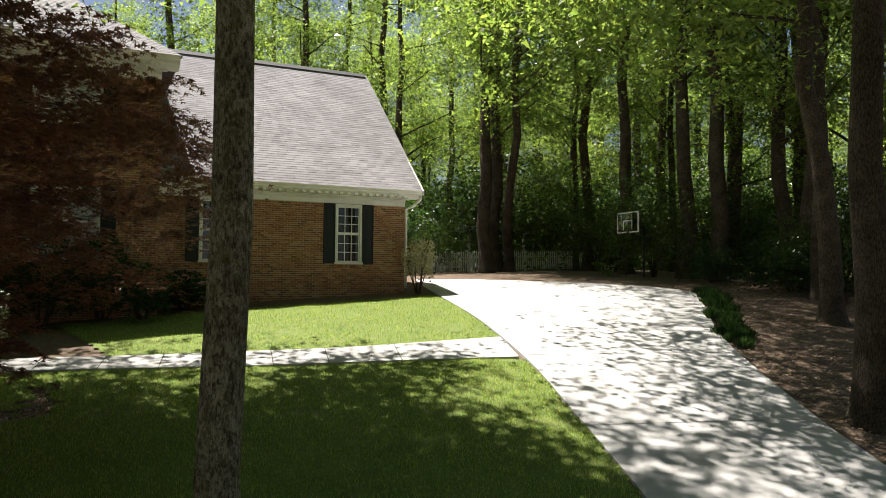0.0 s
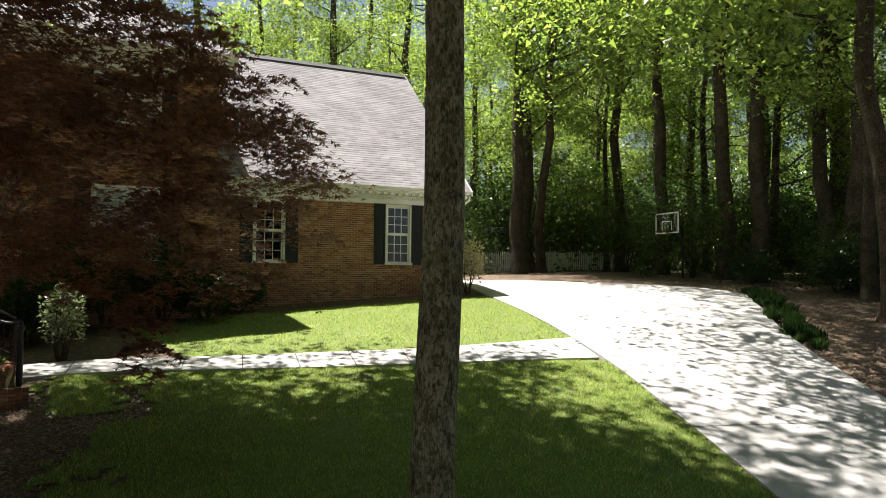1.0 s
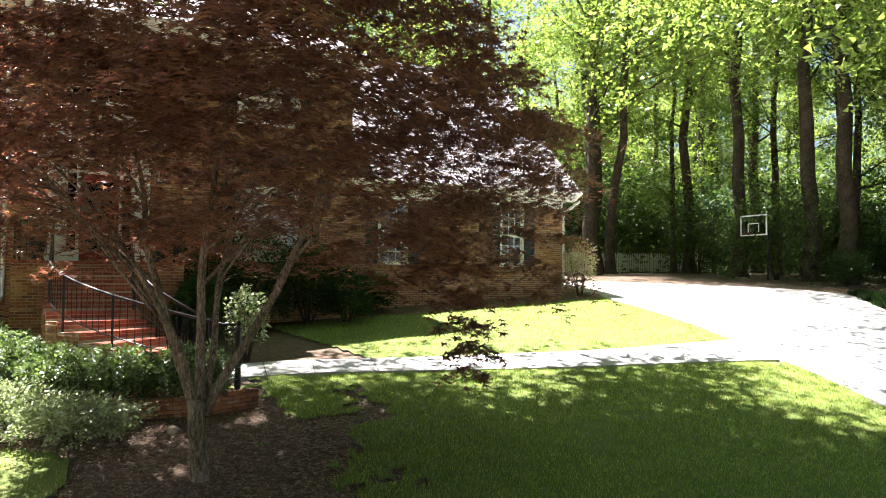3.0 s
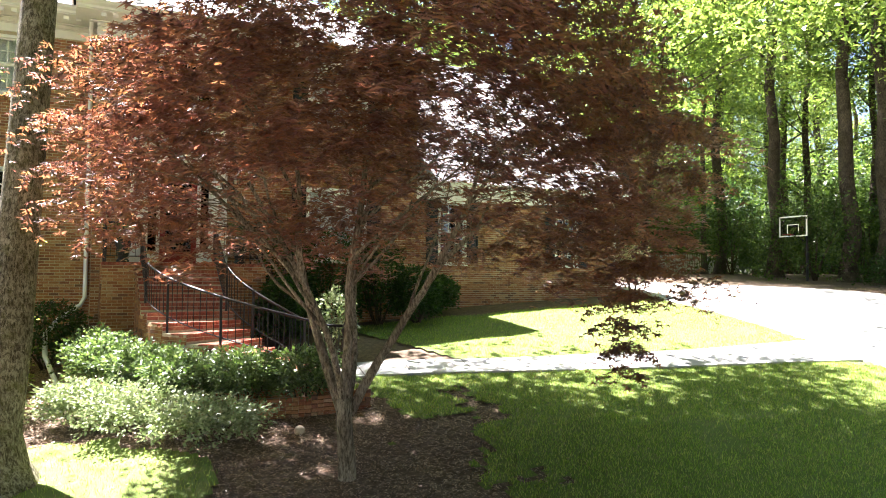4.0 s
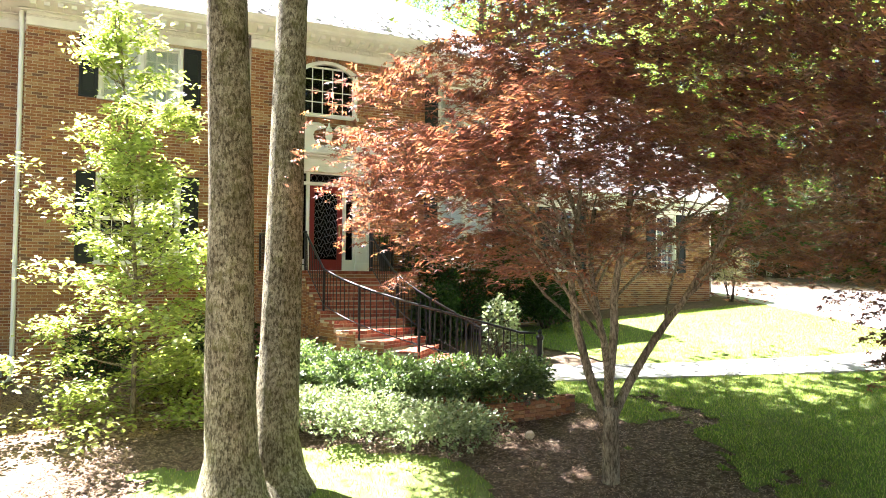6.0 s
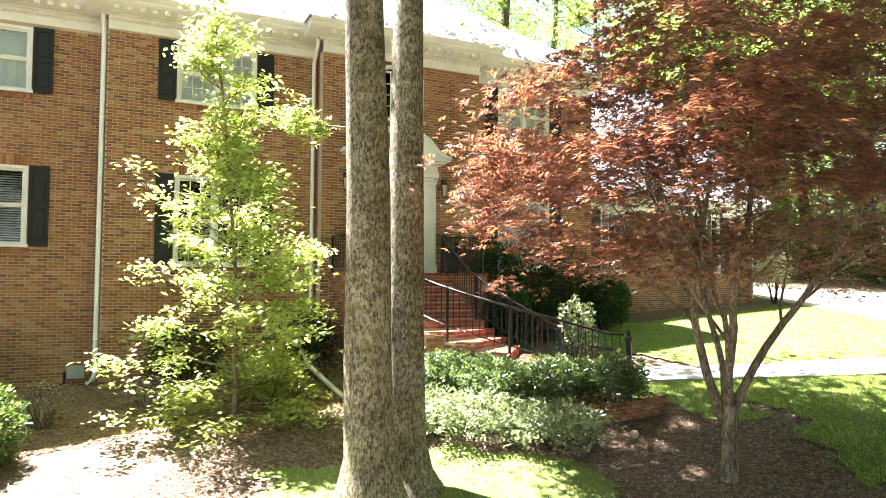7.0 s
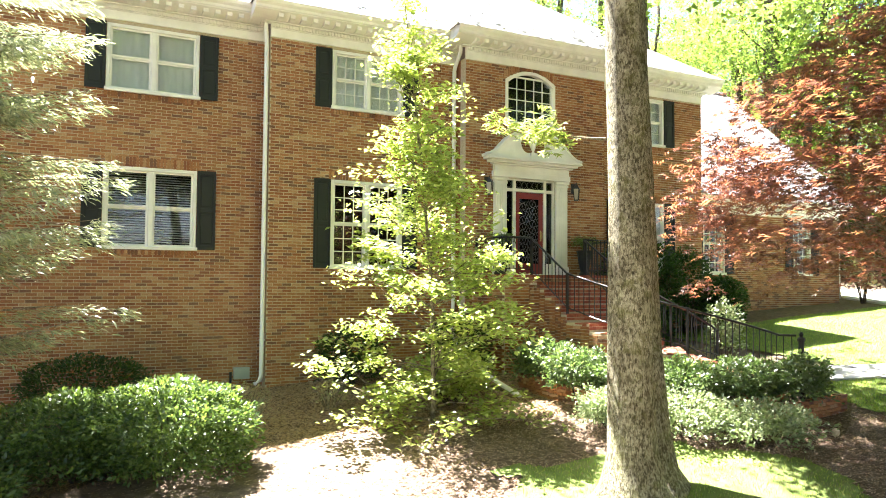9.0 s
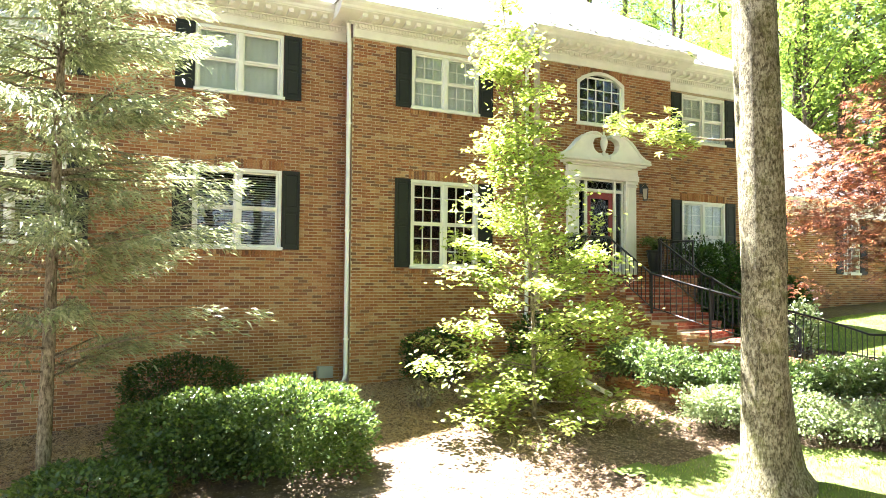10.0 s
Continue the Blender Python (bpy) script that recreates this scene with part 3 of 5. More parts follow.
    # box behind the sashes, coloured near-black for the room's shade
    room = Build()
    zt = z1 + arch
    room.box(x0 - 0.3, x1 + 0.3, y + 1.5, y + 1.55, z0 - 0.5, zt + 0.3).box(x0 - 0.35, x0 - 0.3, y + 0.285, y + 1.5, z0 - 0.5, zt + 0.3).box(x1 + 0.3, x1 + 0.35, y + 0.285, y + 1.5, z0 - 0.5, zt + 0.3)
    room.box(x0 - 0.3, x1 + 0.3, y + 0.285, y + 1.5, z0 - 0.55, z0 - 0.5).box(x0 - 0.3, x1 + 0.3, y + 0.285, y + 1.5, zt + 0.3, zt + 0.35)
    part("room_lining", room, UNLIT_LINING, win, "near-black lining that stands in for an unlit room")
    return win


def shutter(x0, x1, z0, z1, y, group="window shutters"):
    s = thing("shutter", ((x0 + x1) / 2, y, z0), "black painted wooden panel shutter fixed beside a window", "shutter", group)
    fr = Build()
    w = 0.055
    ya, yb = y - 0.045, y - 0.003
    zm = z0 + (z1 - z0) * 0.5
    fr.box(x0, x0 + w, ya, yb, z0, z1, 0.005).box(x1 - w, x1, ya, yb, z0, z1, 0.005)
    for za, zb in ((z0, z0 + 0.1), (zm - 0.045, zm + 0.045), (z1 - 0.08, z1)):
        fr.box(x0 + w, x1 - w, ya + 0.002, yb, za, zb, 0.004)
    part("shutter_frame", fr, SHUTTER, s)
    for za, zb in ((z0 + 0.1, zm - 0.045), (zm + 0.045, z1 - 0.08)):
        b = Build().box(x0 + w, x1 - w, ya + 0.022, yb, za, zb)
        b.box(x0 + w + 0.03, x1 - w - 0.03, ya + 0.008, ya + 0.022, za + 0.04, zb - 0.04, 0.012)
        part("shutter_panel", b, SHUTTER, s)
    return s


def cornice(x0, x1, y, zb, end_left=False, end_right=False, h=0.66):
    """Frieze, dentils, brackets, soffit and gutter along a wall that faces -y."""
    out = 0.45
    xl, xr = x0 - (out if end_left else 0), x1 + (out if end_right else 0)
    c = thing("cornice", ((x0 + x1) / 2, y, zb), "white painted wooden cornice with dentils and brackets under the eave", "cornice", kind="structure")
    k = h / 0.66
    part("frieze", Build().box(x0, x1, y - 0.03, y + 0.05, zb, zb + 0.2 * k, 0.006).box(x0, x1, y - 0.05, y + 0.05, zb + 0.185 * k, zb + 0.205 * k, 0.004), WHITE, c)
    d = Build()
    n = int((x1 - x0) / 0.075)
    for i in range(n):
        xa = x0 + (x1 - x0) * (i + 0.2) / n
        d.box(xa, xa + 0.045, y - 0.085, y - 0.03, zb + 0.215 * k, zb + 0.29 * k)
    part("dentils", d, WHITE, c, kind="stuff")
    part("bed_mould", Build().box(x0, x1, y - 0.055, y + 0.05, zb + 0.21 * k, zb + 0.295 * k).box(xl + 0.3, xr - 0.3 if end_right else xr, y - 0.11, y + 0.05, zb + 0.297 * k, zb + 0.33 * k, 0.008), WHITE, c)
    n = max(2, int((x1 - x0) / 0.25))
    proto = None
    for i in range(n):
        xm = x0 + (x1 - x0) * (i + 0.5) / n
        b = Build().prism([(0.0, -0.004 * k), (0.02, 0.05 * k), (0.31, 0.125 * k), (0.31, 0.02 * k), (0.25, -0.004 * k)], 0.11, lambda p, q, w, xm=xm: (xm - 0.055 + w, y - 0.06 - p, zb + 0.335 * k + q))
        if proto is None:
            proto = part("bracket", b, WHITE, c)
        else:
            o = new("bracket", proto.data)
            o.parent = c
            o.location = (xm - (x0 + (x1 - x0) * 0.5 / n), 0, 0)
    cove = [(-0.05, 0.332 * k), (0.10, 0.345 * k), (0.24, 0.385 * k), (out - 0.02, 0.462 * k), (out - 0.02, 0.475 * k), (-0.05, 0.475 * k)]
    part("soffit", Build().prism(cove, xr - xl, lambda p, q, w: (xl + w, y - p, zb + q)), WHITE, c)
    prof = [(0.0, 0.478 * k), (out - 0.04, 0.478 * k), (out - 0.01, 0.5 * k), (out, 0.55 * k), (out + 0.06, 0.6 * k), (out + 0.09, 0.66 * k), (0, 0.66 * k)]
    part("gutter", Build().prism(prof, xr - xl, lambda p, q, w: (xl + w, y - p, zb + q)), WHITE, c, "white ogee gutter")
    return c


shingle_parts = []


def slope(name, a, b, c, d, label, singles=None, seed=3, parent=None):
    """A roof slope: eave a-b, ridge d-c (left to right). Courses of shingle tabs overlap downwards."""
    a, b, c, d = map(Vector, (a, b, c, d))
    nor = (b - a).cross(d - a).normalized()
    if nor.z < 0:
        nor = -nor
    r = random.Random(seed)
    t = -0.06 * nor
    core = Build().add([tuple(p) for p in (a, b, c, d, a + t, b + t, c + t, d + t)], [(0, 1, 2, 3), (7, 6, 5, 4), (0, 4, 5, 1), (1, 5, 6, 2), (2, 6, 7, 3), (3, 7, 4, 0)])
    ob = solo(name, core, SHINGLE, label, "roof", "structure")
    rise = ((d + c) / 2 - (a + b) / 2).length
    n = int(rise / 0.135)
    rest = Build()
    cnt = 0
    for i in range(n):
        f0, f1 = i / n, min(1.0, (i + 1.25) / n)
        l0, r0 = a.lerp(d, f0), b.lerp(c, f0)
        l1, r1 = a.lerp(d, f1), b.lerp(c, f1)
        m = max(1, int((r0 - l0).length / 0.31))
        offs = r.random()
        cuts = [0.0] + [min(1.0, max(0.0, (k + offs) / m)) for k in range(m)] + [1.0]
        for u, w in zip(cuts, cuts[1:]):
            if w - u < 0.1 / m:
                continue
            lo = nor * (0.007 + r.uniform(0, 0.003))
            hi = nor * 0.002
            g = 0.004 / max(0.2, (r0 - l0).length)
            p = [l0.lerp(r0, u + g) + lo, l0.lerp(r0, w - g) + lo, l1.lerp(r1, w - g) + hi, l1.lerp(r1, u + g) + hi, l0.lerp(r0, u + g), l0.lerp(r0, w - g)]
            v = [tuple(q) for q in p]
            fs = [(0, 1, 2, 3), (4, 5, 1, 0), (0, 3, 4), (1, 5, 2)]
            if singles and cnt < 300 and singles[0] < v[0][0] < singles[1] and singles[2] < v[0][2] < singles[3]:
                cnt += 1
                shingle_parts.append((ob, v, fs))
            else:
                rest.add(v, fs)
    o = new("shingle_courses", rest.mesh("shingle_courses", SHINGLE))
    o.parent = ob
    tagged(o, "rows of grey-brown shingle tabs", kind="stuff")
    return ob


YL, YC, YD, YG = 23.08, 22.60, 22.11, 23.77
# openings: x0, x1, z0, z1
L_OPEN = [(-18.86, -16.98, 3.5, 5.2), (-18.86, -16.98, 6.81, 8.2), (-14.64, -12.77, 3.5, 5.2), (-14.64, -12.77, 6.81, 8.2)]
C_OPEN = [(-9.88, -8.08, 3.14, 5.16), (-9.88, -8.08, 6.85, 8.2)]
R_OPEN = [(-1.40, 0.33, 3.14, 5.14), (-1.40, 0.33, 6.84, 8.2)]
G_OPEN = [(3.11, 4.11, 3.15, 5.12), (7.45, 8.39, 3.15, 5.12)]
DC = -4.69
ARCH = [(DC - 0.77, DC + 0.77, 6.86, 7.98), (DC - 0.62, DC + 0.62, 7.98, 8.12), (DC - 0.4, DC + 0.4, 8.12, 8.24)]
D_OPEN = ARCH + [(DC - 0.76, DC + 0.76, 3.0, 5.45)]
wall("wall_left", -26.0, -11.32, YL, -0.9, 8.28, L_OPEN, "weathered orange-brown brick house wall", (-12.7, -11.4, 3.0, 8.0), seed=2)
wall("wall_centre", -11.32, -6.6, YC, 0.2, 8.28, C_OPEN, "weathered orange-brown brick house wall", (-11.3, -10.3, 2.0, 8.0), seed=3)
wall("wall_entry", -6.6, -2.28, YD, 0.6, 8.36, D_OPEN, "orange-brown brick wall of the projecting entry bay", (-6.6, -5.8, 3.0, 8.4), seed=4)
wall("wall_right", -2.28, 1.85, YC, 0.8, 8.28, R_OPEN, "orange-brown brick house wall beside the entry", (0.7, 1.9, 2.0, 6.0), seed=5)
wall("wall_garage", 1.85, 9.95, YG, 1.4, 5.16, G_OPEN, "orange-red brick wall of the low garage wing", (4.6, 7.0, 3.0, 5.0), seed=6)
# the returns between the wall planes and the unseen sides
for nm, bx in (("wall_return", (-11.32, -11.04, YC + 0.28, YL + 0.3, -0.2, 8.28)), ("wall_return", (-6.6, -6.32, YD + 0.28, YC + 0.3, 0.2, 8.36)), ("wall_return", (-2.56, -2.28, YD + 0.28, YC + 0.3, 0.4, 8.36)),
               ("wall_return", (1.57, 1.85, YC + 0.28, 32.0, 0.6, 8.28)), ("wall_east", (9.67, 9.95, YG + 0.28, 35.0, 1.0, 5.16)), ("wall_west", (-26.0, -25.7, YL + 0.28, 32.0, -2, 8.28)), ("wall_back", (-25.7, 9.67, 32.0, 32.3, -1, 5.6))):
    solo(nm, Build().box(*bx), BRICK, "plain brick side wall of the house", "wall", "structure")
# gable of the garage wing
solo("wall_gable", Build().prism([(YG, 5.16), (35.0, 5.16), (29.4, 10.9)], 0.28, lambda p, q, w: (9.67 + w, p, q)), BRICK, "brick gable end of the garage wing", "wall", "structure")

for o in L_OPEN:
    window(*o, YL, 2, 1, 1, "blind" if o[2] < 5 else "curtain")
for o in C_OPEN:
    window(*o, YC, 2, 3, 3 if o[2] < 5 else 2, "dark" if o[2] < 5 else "curtain")
for o in R_OPEN:
    window(*o, YC, 2, 2, 3 if o[2] < 5 else 2, "curtain")
for o in G_OPEN:
    window(*o, YG, 1, 3, 3, "dark")
window(DC - 0.77, DC + 0.77, 6.86, 7.98, YD, 1, 5, 4, "dark", arch=0.27)
for opens, y, wname in ((L_OPEN, YL, "wall_left"), (C_OPEN, YC, "wall_centre"), (R_OPEN, YC, "wall_right"), (G_OPEN, YG, "wall_garage")):
    for x0, x1, z0, z1 in opens:
        rowlock(bpy.data.objects[wname], x0 - 0.03, x1 + 0.03, y, z0 - 0.155)
        if z1 < 6 and y != YG:
            rowlock(bpy.data.objects[wname], x0 - 0.05, x1 + 0.05, y + 0.012, z1 + 0.01, 0.2)
        shutter(x0 - 0.40, x0 - 0.01, z0 - 0.02, z1 + 0.01, y)
        shutter(x1 + 0.01, x1 + 0.40, z0 - 0.02, z1 + 0.01, y)
rowlock(bpy.data.objects["wall_entry"], DC - 0.8, DC + 0.8, YD, 6.70)
arch_row = Build()
for i in range(24):
    xa = DC - 0.82 + 1.64 * i / 24
    u = (xa + 0.034 - DC) / 0.82
    za = 7.99 + 0.28 * (1 - u * u)
    brick_front(arch_row, xa + 0.004, xa + 0.062, YD - 0.006, za, za + 0.2, 0.05)
part("arch_bricks", arch_row, BRICK, bpy.data.objects["wall_entry"], "flat arch of bricks on end", kind="stuff")

cornice(-26.0, -11.32, YL, 8.28)
cornice(-11.32, -6.6, YC, 8.28, end_left=True)
cornice(-6.6, -2.28, YD, 8.33, end_left=True, end_right=True)
cornice(-2.28, 1.85, YC, 8.28, end_right=True)
cornice(1.85, 9.95, YG, 5.14, end_right=True, h=0.52)

EZ = 8.95
RY, RZ = 27.7, 13.0
slope("roof_left", (-26.5, YL - 0.5, EZ), (-11.7, YL - 0.5, EZ), (-11.7, RY, RZ), (-26.5, RY, RZ), "sunlit grey-brown shingle roof of the main house")
slope("roof_centre", (-11.8, YC - 0.5, EZ), (-7.0, YC - 0.5, EZ), (-7.0, RY, RZ), (-11.8, RY, RZ), "sunlit grey-brown shingle roof of the main house", seed=8)
slope("roof_entry", (-7.1, YD - 0.5, EZ + 0.05), (-1.78, YD - 0.5, EZ + 0.05), (-3.0, RY, RZ + 0.05), (-7.1, RY, RZ + 0.05), "sunlit grey-brown shingle roof over the entry bay", seed=9)
slope("roof_right", (-2.3, YC - 0.5, EZ), (2.35, YC - 0.5, EZ), (-2.9, RY, RZ), (-3.2, RY, RZ), "sunlit grey-brown hipped shingle roof", seed=10)
slope("roof_hip", (2.35, YC - 0.5, EZ), (2.35, 33.3, EZ), (-2.9, RY + 0.2, RZ), (-2.9, RY, RZ), "sunlit grey-brown hipped shingle roof", seed=11)
slope("roof_back", (-26.5, 33.3, EZ), (2.35, 33.3, EZ), (-2.9, RY, RZ), (-26.5, RY, RZ), "grey-brown shingle roof slope behind the ridge", seed=12)
slope("roof_garage", (1.85, YG - 0.45, 5.66), (10.5, YG - 0.45, 5.66), (10.5, 29.4, 11.17), (1.85, 29.4, 11.17), "steep sunlit grey-brown shingle roof of the garage wing", (4.5, 7.5, 6.5, 8.5), seed=13)
slope("roof_garage_back", (1.85, 35.5, 5.66), (10.5, 35.5, 5.66), (10.5, 29.4, 11.17), (1.85, 29.4, 11.17), "back slope of the garage wing's shingle roof", seed=14)
solo("ridge_cap", Build().prism([(29.2, 11.06), (29.4, 11.24), (29.6, 11.06), (29.4, 11.14)], 8.5, lambda p, q, w: (1.9 + w, p, q)), RIDGE, "dark ridge vent along the garage roof", "ridge", "structure")
solo("rake_board", Build().prism([(YG - 0.47, 5.5), (YG - 0.47, 5.66), (29.4, 11.14), (35.4, 5.66), (35.4, 5.5), (29.4, 10.95)], 0.05, lambda p, q, w: (10.43 + w, p, q)), WHITE, "white rake board on the garage gable", "trim", "structure")

# added fillers over the gaps between the roof planes, white to pass as sunlit roof
for xa, ya, yb, za in ((-7.135, YD, YC, EZ + 0.05), (-11.835, YC, YL, EZ)):
    solo("rake_board", Build().prism([(ya - 0.5, za - 0.02), (ya - 0.5, za + 0.03), (RY, RZ + za - EZ + 0.03), (RY, RZ - 0.1), (yb - 0.42, EZ - 0.03)], 0.032, lambda p, q, w: (xa + w, p, q)), WHITE, "white filler over a roof gap, bright like the sunlit shingles", "trim", "structure")


# ---- trees ----
def limb(b, start, way, length, r0, r1, rng, bend=0.25, steps=6, sides=6, droop=0.0):
    p, d = Vector(start), Vector(way).normalized()
    pts, rad = [p.copy()], [r0]
    for i in range(steps):
        d = (d + Vector((rng.normal(), rng.normal(), rng.normal() - droop)) * bend * 0.35).normalized()
        p = p + d * (length / steps)
        pts.append(p.copy())
        rad.append(r0 + (r1 - r0) * (i + 1) / steps)
    b.tube(pts, rad, sides)
    return pts


def trunk_path(at, h, lean=(0, 0), rng=None, n=10, sway=0.12):
    pts = []
    for i in range(n + 1):
        f = i / n
        pts.append((at[0] + lean[0] * f + (rng.normal() * sway * (f > 0.05)), at[1] + lean[1] * f + (rng.normal() * sway * (f > 0.05)), at[2] + h * f))
    return pts


def tall_tree(at, h, r, crown_z, crown_r, leaves, rng, leaf, bark, size=0.3, label="", lean=(0, 0), limbs=14, group="", squash=0.45, flare=1.5, sides=12, sway=0.12, pull=None, fill=None):
    t = thing("tree", at, label, "tree", group)
    b = Build()
    path = trunk_path((0, 0, -0.3), h, lean, rng, sway=sway)
    rad = [r * (1 - 0.75 * i / 10) * (flare if i == 0 else 1.0) for i in range(11)]
    # a flared foot
    foot = [(path[0][0], path[0][1], -0.4), (path[0][0], path[0][1], 0.0), (path[0][0], path[0][1], 0.25), (path[0][0], path[0][1], 0.7)]
    b.tube(foot + path[1:], [r * flare * 1.15, r * flare, r * (1 + (flare - 1) * 0.4), r * 1.03] + rad[1:], sides, 0.04, random.Random(int(rng.integers(1e6))))
    ends = []
    for i in range(limbs):
        f = crown_z + (0.98 - crown_z) * (i + rng.random()) / limbs
        k = min(9, int(f * 10))
        p = Vector(path[k]).lerp(Vector(path[k + 1]), f * 10 - k)
        a = rng.uniform(0, 6.283)
        ln = crown_r * rng.uniform(0.55, 1.1) * (1 - 0.45 * max(0, (f - 0.6) / 0.4))
        dx, dy = math.cos(a), math.sin(a)
        if pull:
            dx, dy = dx * 0.35 + pull[0], dy * 0.35 + pull[1]
        pts = limb(b, p, (dx, dy, rng.uniform(0.15, 0.8) if not pull else rng.uniform(0.05, 0.4)), ln, r * 0.3 * (1.1 - f), 0.015, rng, 0.3, 6, 5)
        ends += pts[2:]
    if fill:
        # a wide bough out of view, added to shade the yard: (centre, radii, boughs)
        (fx, fy, fz), (rx, ry, rz), boughs = fill
        for i in range(boughs):
            f = rng.uniform(0.45, 0.9)
            k = int(f * 10)
            p = Vector(path[k])
            a, q = rng.uniform(0, 6.283), math.sqrt(rng.random())
            q = Vector((fx - at[0] + rx * q * math.cos(a), fy - at[1] + ry * q * math.sin(a), fz - at[2] + rz * rng.uniform(-1, 1)))
            ends += limb(b, p, q - p, (q - p).length, r * 0.25, 0.015, rng, 0.12, 8, 5)[4:] * 2
    ends = np.array([tuple(p) for p in ends])
    me = b.mesh("trunk", bark, True)
    tr = new("trunk", me)
    tr.parent = t
    n_cl = max(8, leaves // (90 if fill else 60))
    base = ends[rng.integers(0, len(ends), n_cl)] + rng.normal(size=(n_cl, 3)) * (0.16 * crown_r, 0.16 * crown_r, 0.12 * crown_r)
    spread_r = rng.uniform(0.35, 1.0, n_cl) * crown_r * 0.2
    pick = rng.integers(0, n_cl, leaves)
    c = base[pick] + rng.normal(size=(leaves, 3)) * spread_r[pick][:, None] * (1, 1, squash)
    cr = new("crown", shower("crown", c, rng.uniform(0.6, 1.25, leaves) * size, CLUMP, leaf, rng, flat=0.3))
    cr.parent = t
    return t


def ground_at(x, y, dz=0.0):
    return (x, y, lift(x, y) + dz)


rng = np.random.default_rng(21)
FAR = "tall woodland tree with a straight dark trunk and green crown"
protos = [
    tall_tree(ground_at(20.0, 34.9), 23, 0.36, 0.25, 5.5, 7000, rng, LEAF_FOREST, BARK_DARK, 0.275, FAR, group="woodland trees"),
    tall_tree(ground_at(24.2, 32.4), 25, 0.30, 0.32, 4.8, 7000, rng, LEAF_FOREST, BARK_DARK, 0.27, FAR, group="woodland trees"),
    tall_tree(ground_at(23.5, 24.5), 24, 0.36, 0.35, 5.2, 7000, rng, LEAF_FOREST, BARK_DARK, 0.27, FAR, group="woodland trees"),
    tall_tree(ground_at(27.5, 29.5), 19, 0.22, 0.18, 4.5, 6400, rng, LEAF_FOREST, BARK_DARK, 0.275, FAR, group="woodland trees"),
]


def bush(at, rx, ry, h, leaves, rng, leaf, size, label, category="shrub", group="", shape=LEAF, hollow=0.55, stems=7, name="shrub", flat=0.2, lumpy=0.22, low=0.0, bark=BARK_DARK):
    """A shrub: stems and a lumpy shell of leaves."""
    t = thing(name, at, label, category, group)
    b = Build()
    for i in range(stems):
        a = 6.283 * i / stems + rng.uniform(-0.3, 0.3)
        limb(b, (0.06 * math.cos(a), 0.06 * math.sin(a), -0.08), (math.cos(a) * rx * 0.6, math.sin(a) * ry * 0.6, h * 0.8), h * 0.85, 0.02 + 0.006 * h, 0.005, rng, 0.25, 5, 5)
    st = new("branchwork", b.mesh("branchwork", bark, True))
    st.parent = t
    d = rng.normal(size=(leaves, 3))
    d /= np.linalg.norm(d, axis=1)[:, None]
    d[:, 2] = np.where(d[:, 2] < -0.35, -0.35 * rng.random(leaves), d[:, 2])
    rr = np.cbrt(rng.uniform(hollow ** 3, 1, leaves))
    lump = np.array([noise.noise(Vector((x * 2.3 + at[0], y * 2.3 + at[1], z * 2.3))) + 0.5 * noise.noise(Vector((x * 6 + at[0], y * 6, z * 6 + at[1]))) for x, y, z in d])
    rr = rr * (1 + lumpy * lump)
    c = np.stack([d[:, 0] * rr * rx, d[:, 1] * rr * ry, h * (0.5 + low) + np.where(d[:, 2] < 0, 2.5, 1.0) * d[:, 2] * rr * h * (0.5 - low * 0.5)], 1)
    c[:, 2] = np.maximum(c[:, 2], 0.03)
    aim = d + np.array((0, 0, 0.3))
    f = new("foliage", shower("foliage", c, rng.uniform(0.6, 1.3, leaves) * size, shape, leaf, rng, flat=flat, aim=aim))
    f.parent = t
    return t


under = [
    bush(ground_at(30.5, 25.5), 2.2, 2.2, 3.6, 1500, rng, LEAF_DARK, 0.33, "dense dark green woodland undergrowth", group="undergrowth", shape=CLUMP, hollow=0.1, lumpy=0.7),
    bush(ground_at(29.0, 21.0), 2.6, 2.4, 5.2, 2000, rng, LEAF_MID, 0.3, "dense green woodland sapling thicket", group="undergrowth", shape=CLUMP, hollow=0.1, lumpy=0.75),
]
# the wood: rows of trees with uneven spacing behind and to the east of the house
r = random.Random(5)


def in_clear(x, y):
    if y < 24.5 and x < 20.5:
        return True
    if -36 < x < 12.5 and 18 < y < 54:
        return True
    if 12 < x < 22 and y < 33:
        return True
    return False


spots = [(16.8, 41.0), (22.0, 38.5), (24.0, 23.2), (26.6, 24.5), (29.5, 23.5), (22.5, 17.2), (24.8, 19.0), (27.0, 15.5), (31.0, 18.5), (33.5, 26.0), (30.0, 33.0), (28.0, 39.0), (25.6, 21.3), (28.2, 26.4), (26.0, 17.6), (29.3, 17.2), (32.2, 22.4),
         (4.0, 45.0), (8.5, 49.0), (-2.0, 50.0), (1.5, 56.0), (-9.0, 56.0), (11.5, 43.0)]
while len(spots) < 72:
    x, y = r.uniform(-34, 62), r.uniform(12, 74)
    d = x * 0.45 + y * 0.89
    if d < 26 or d > 82 or in_clear(x, y):
        continue
    if all((x - a) ** 2 + (y - b) ** 2 > 17 for a, b in spots):
        spots.append((x, y))
for i, (x, y) in enumerate(spots):
    s = r.uniform(0.85, 1.2)
    copy_thing(protos[i % 4], Matrix.Translation(ground_at(x, y)) @ Matrix.Rotation(r.uniform(0, 6.28), 4, "Z") @ Matrix.Diagonal((s * r.uniform(0.8, 1.15), s * r.uniform(0.8, 1.15), s, 1)))
far = 0
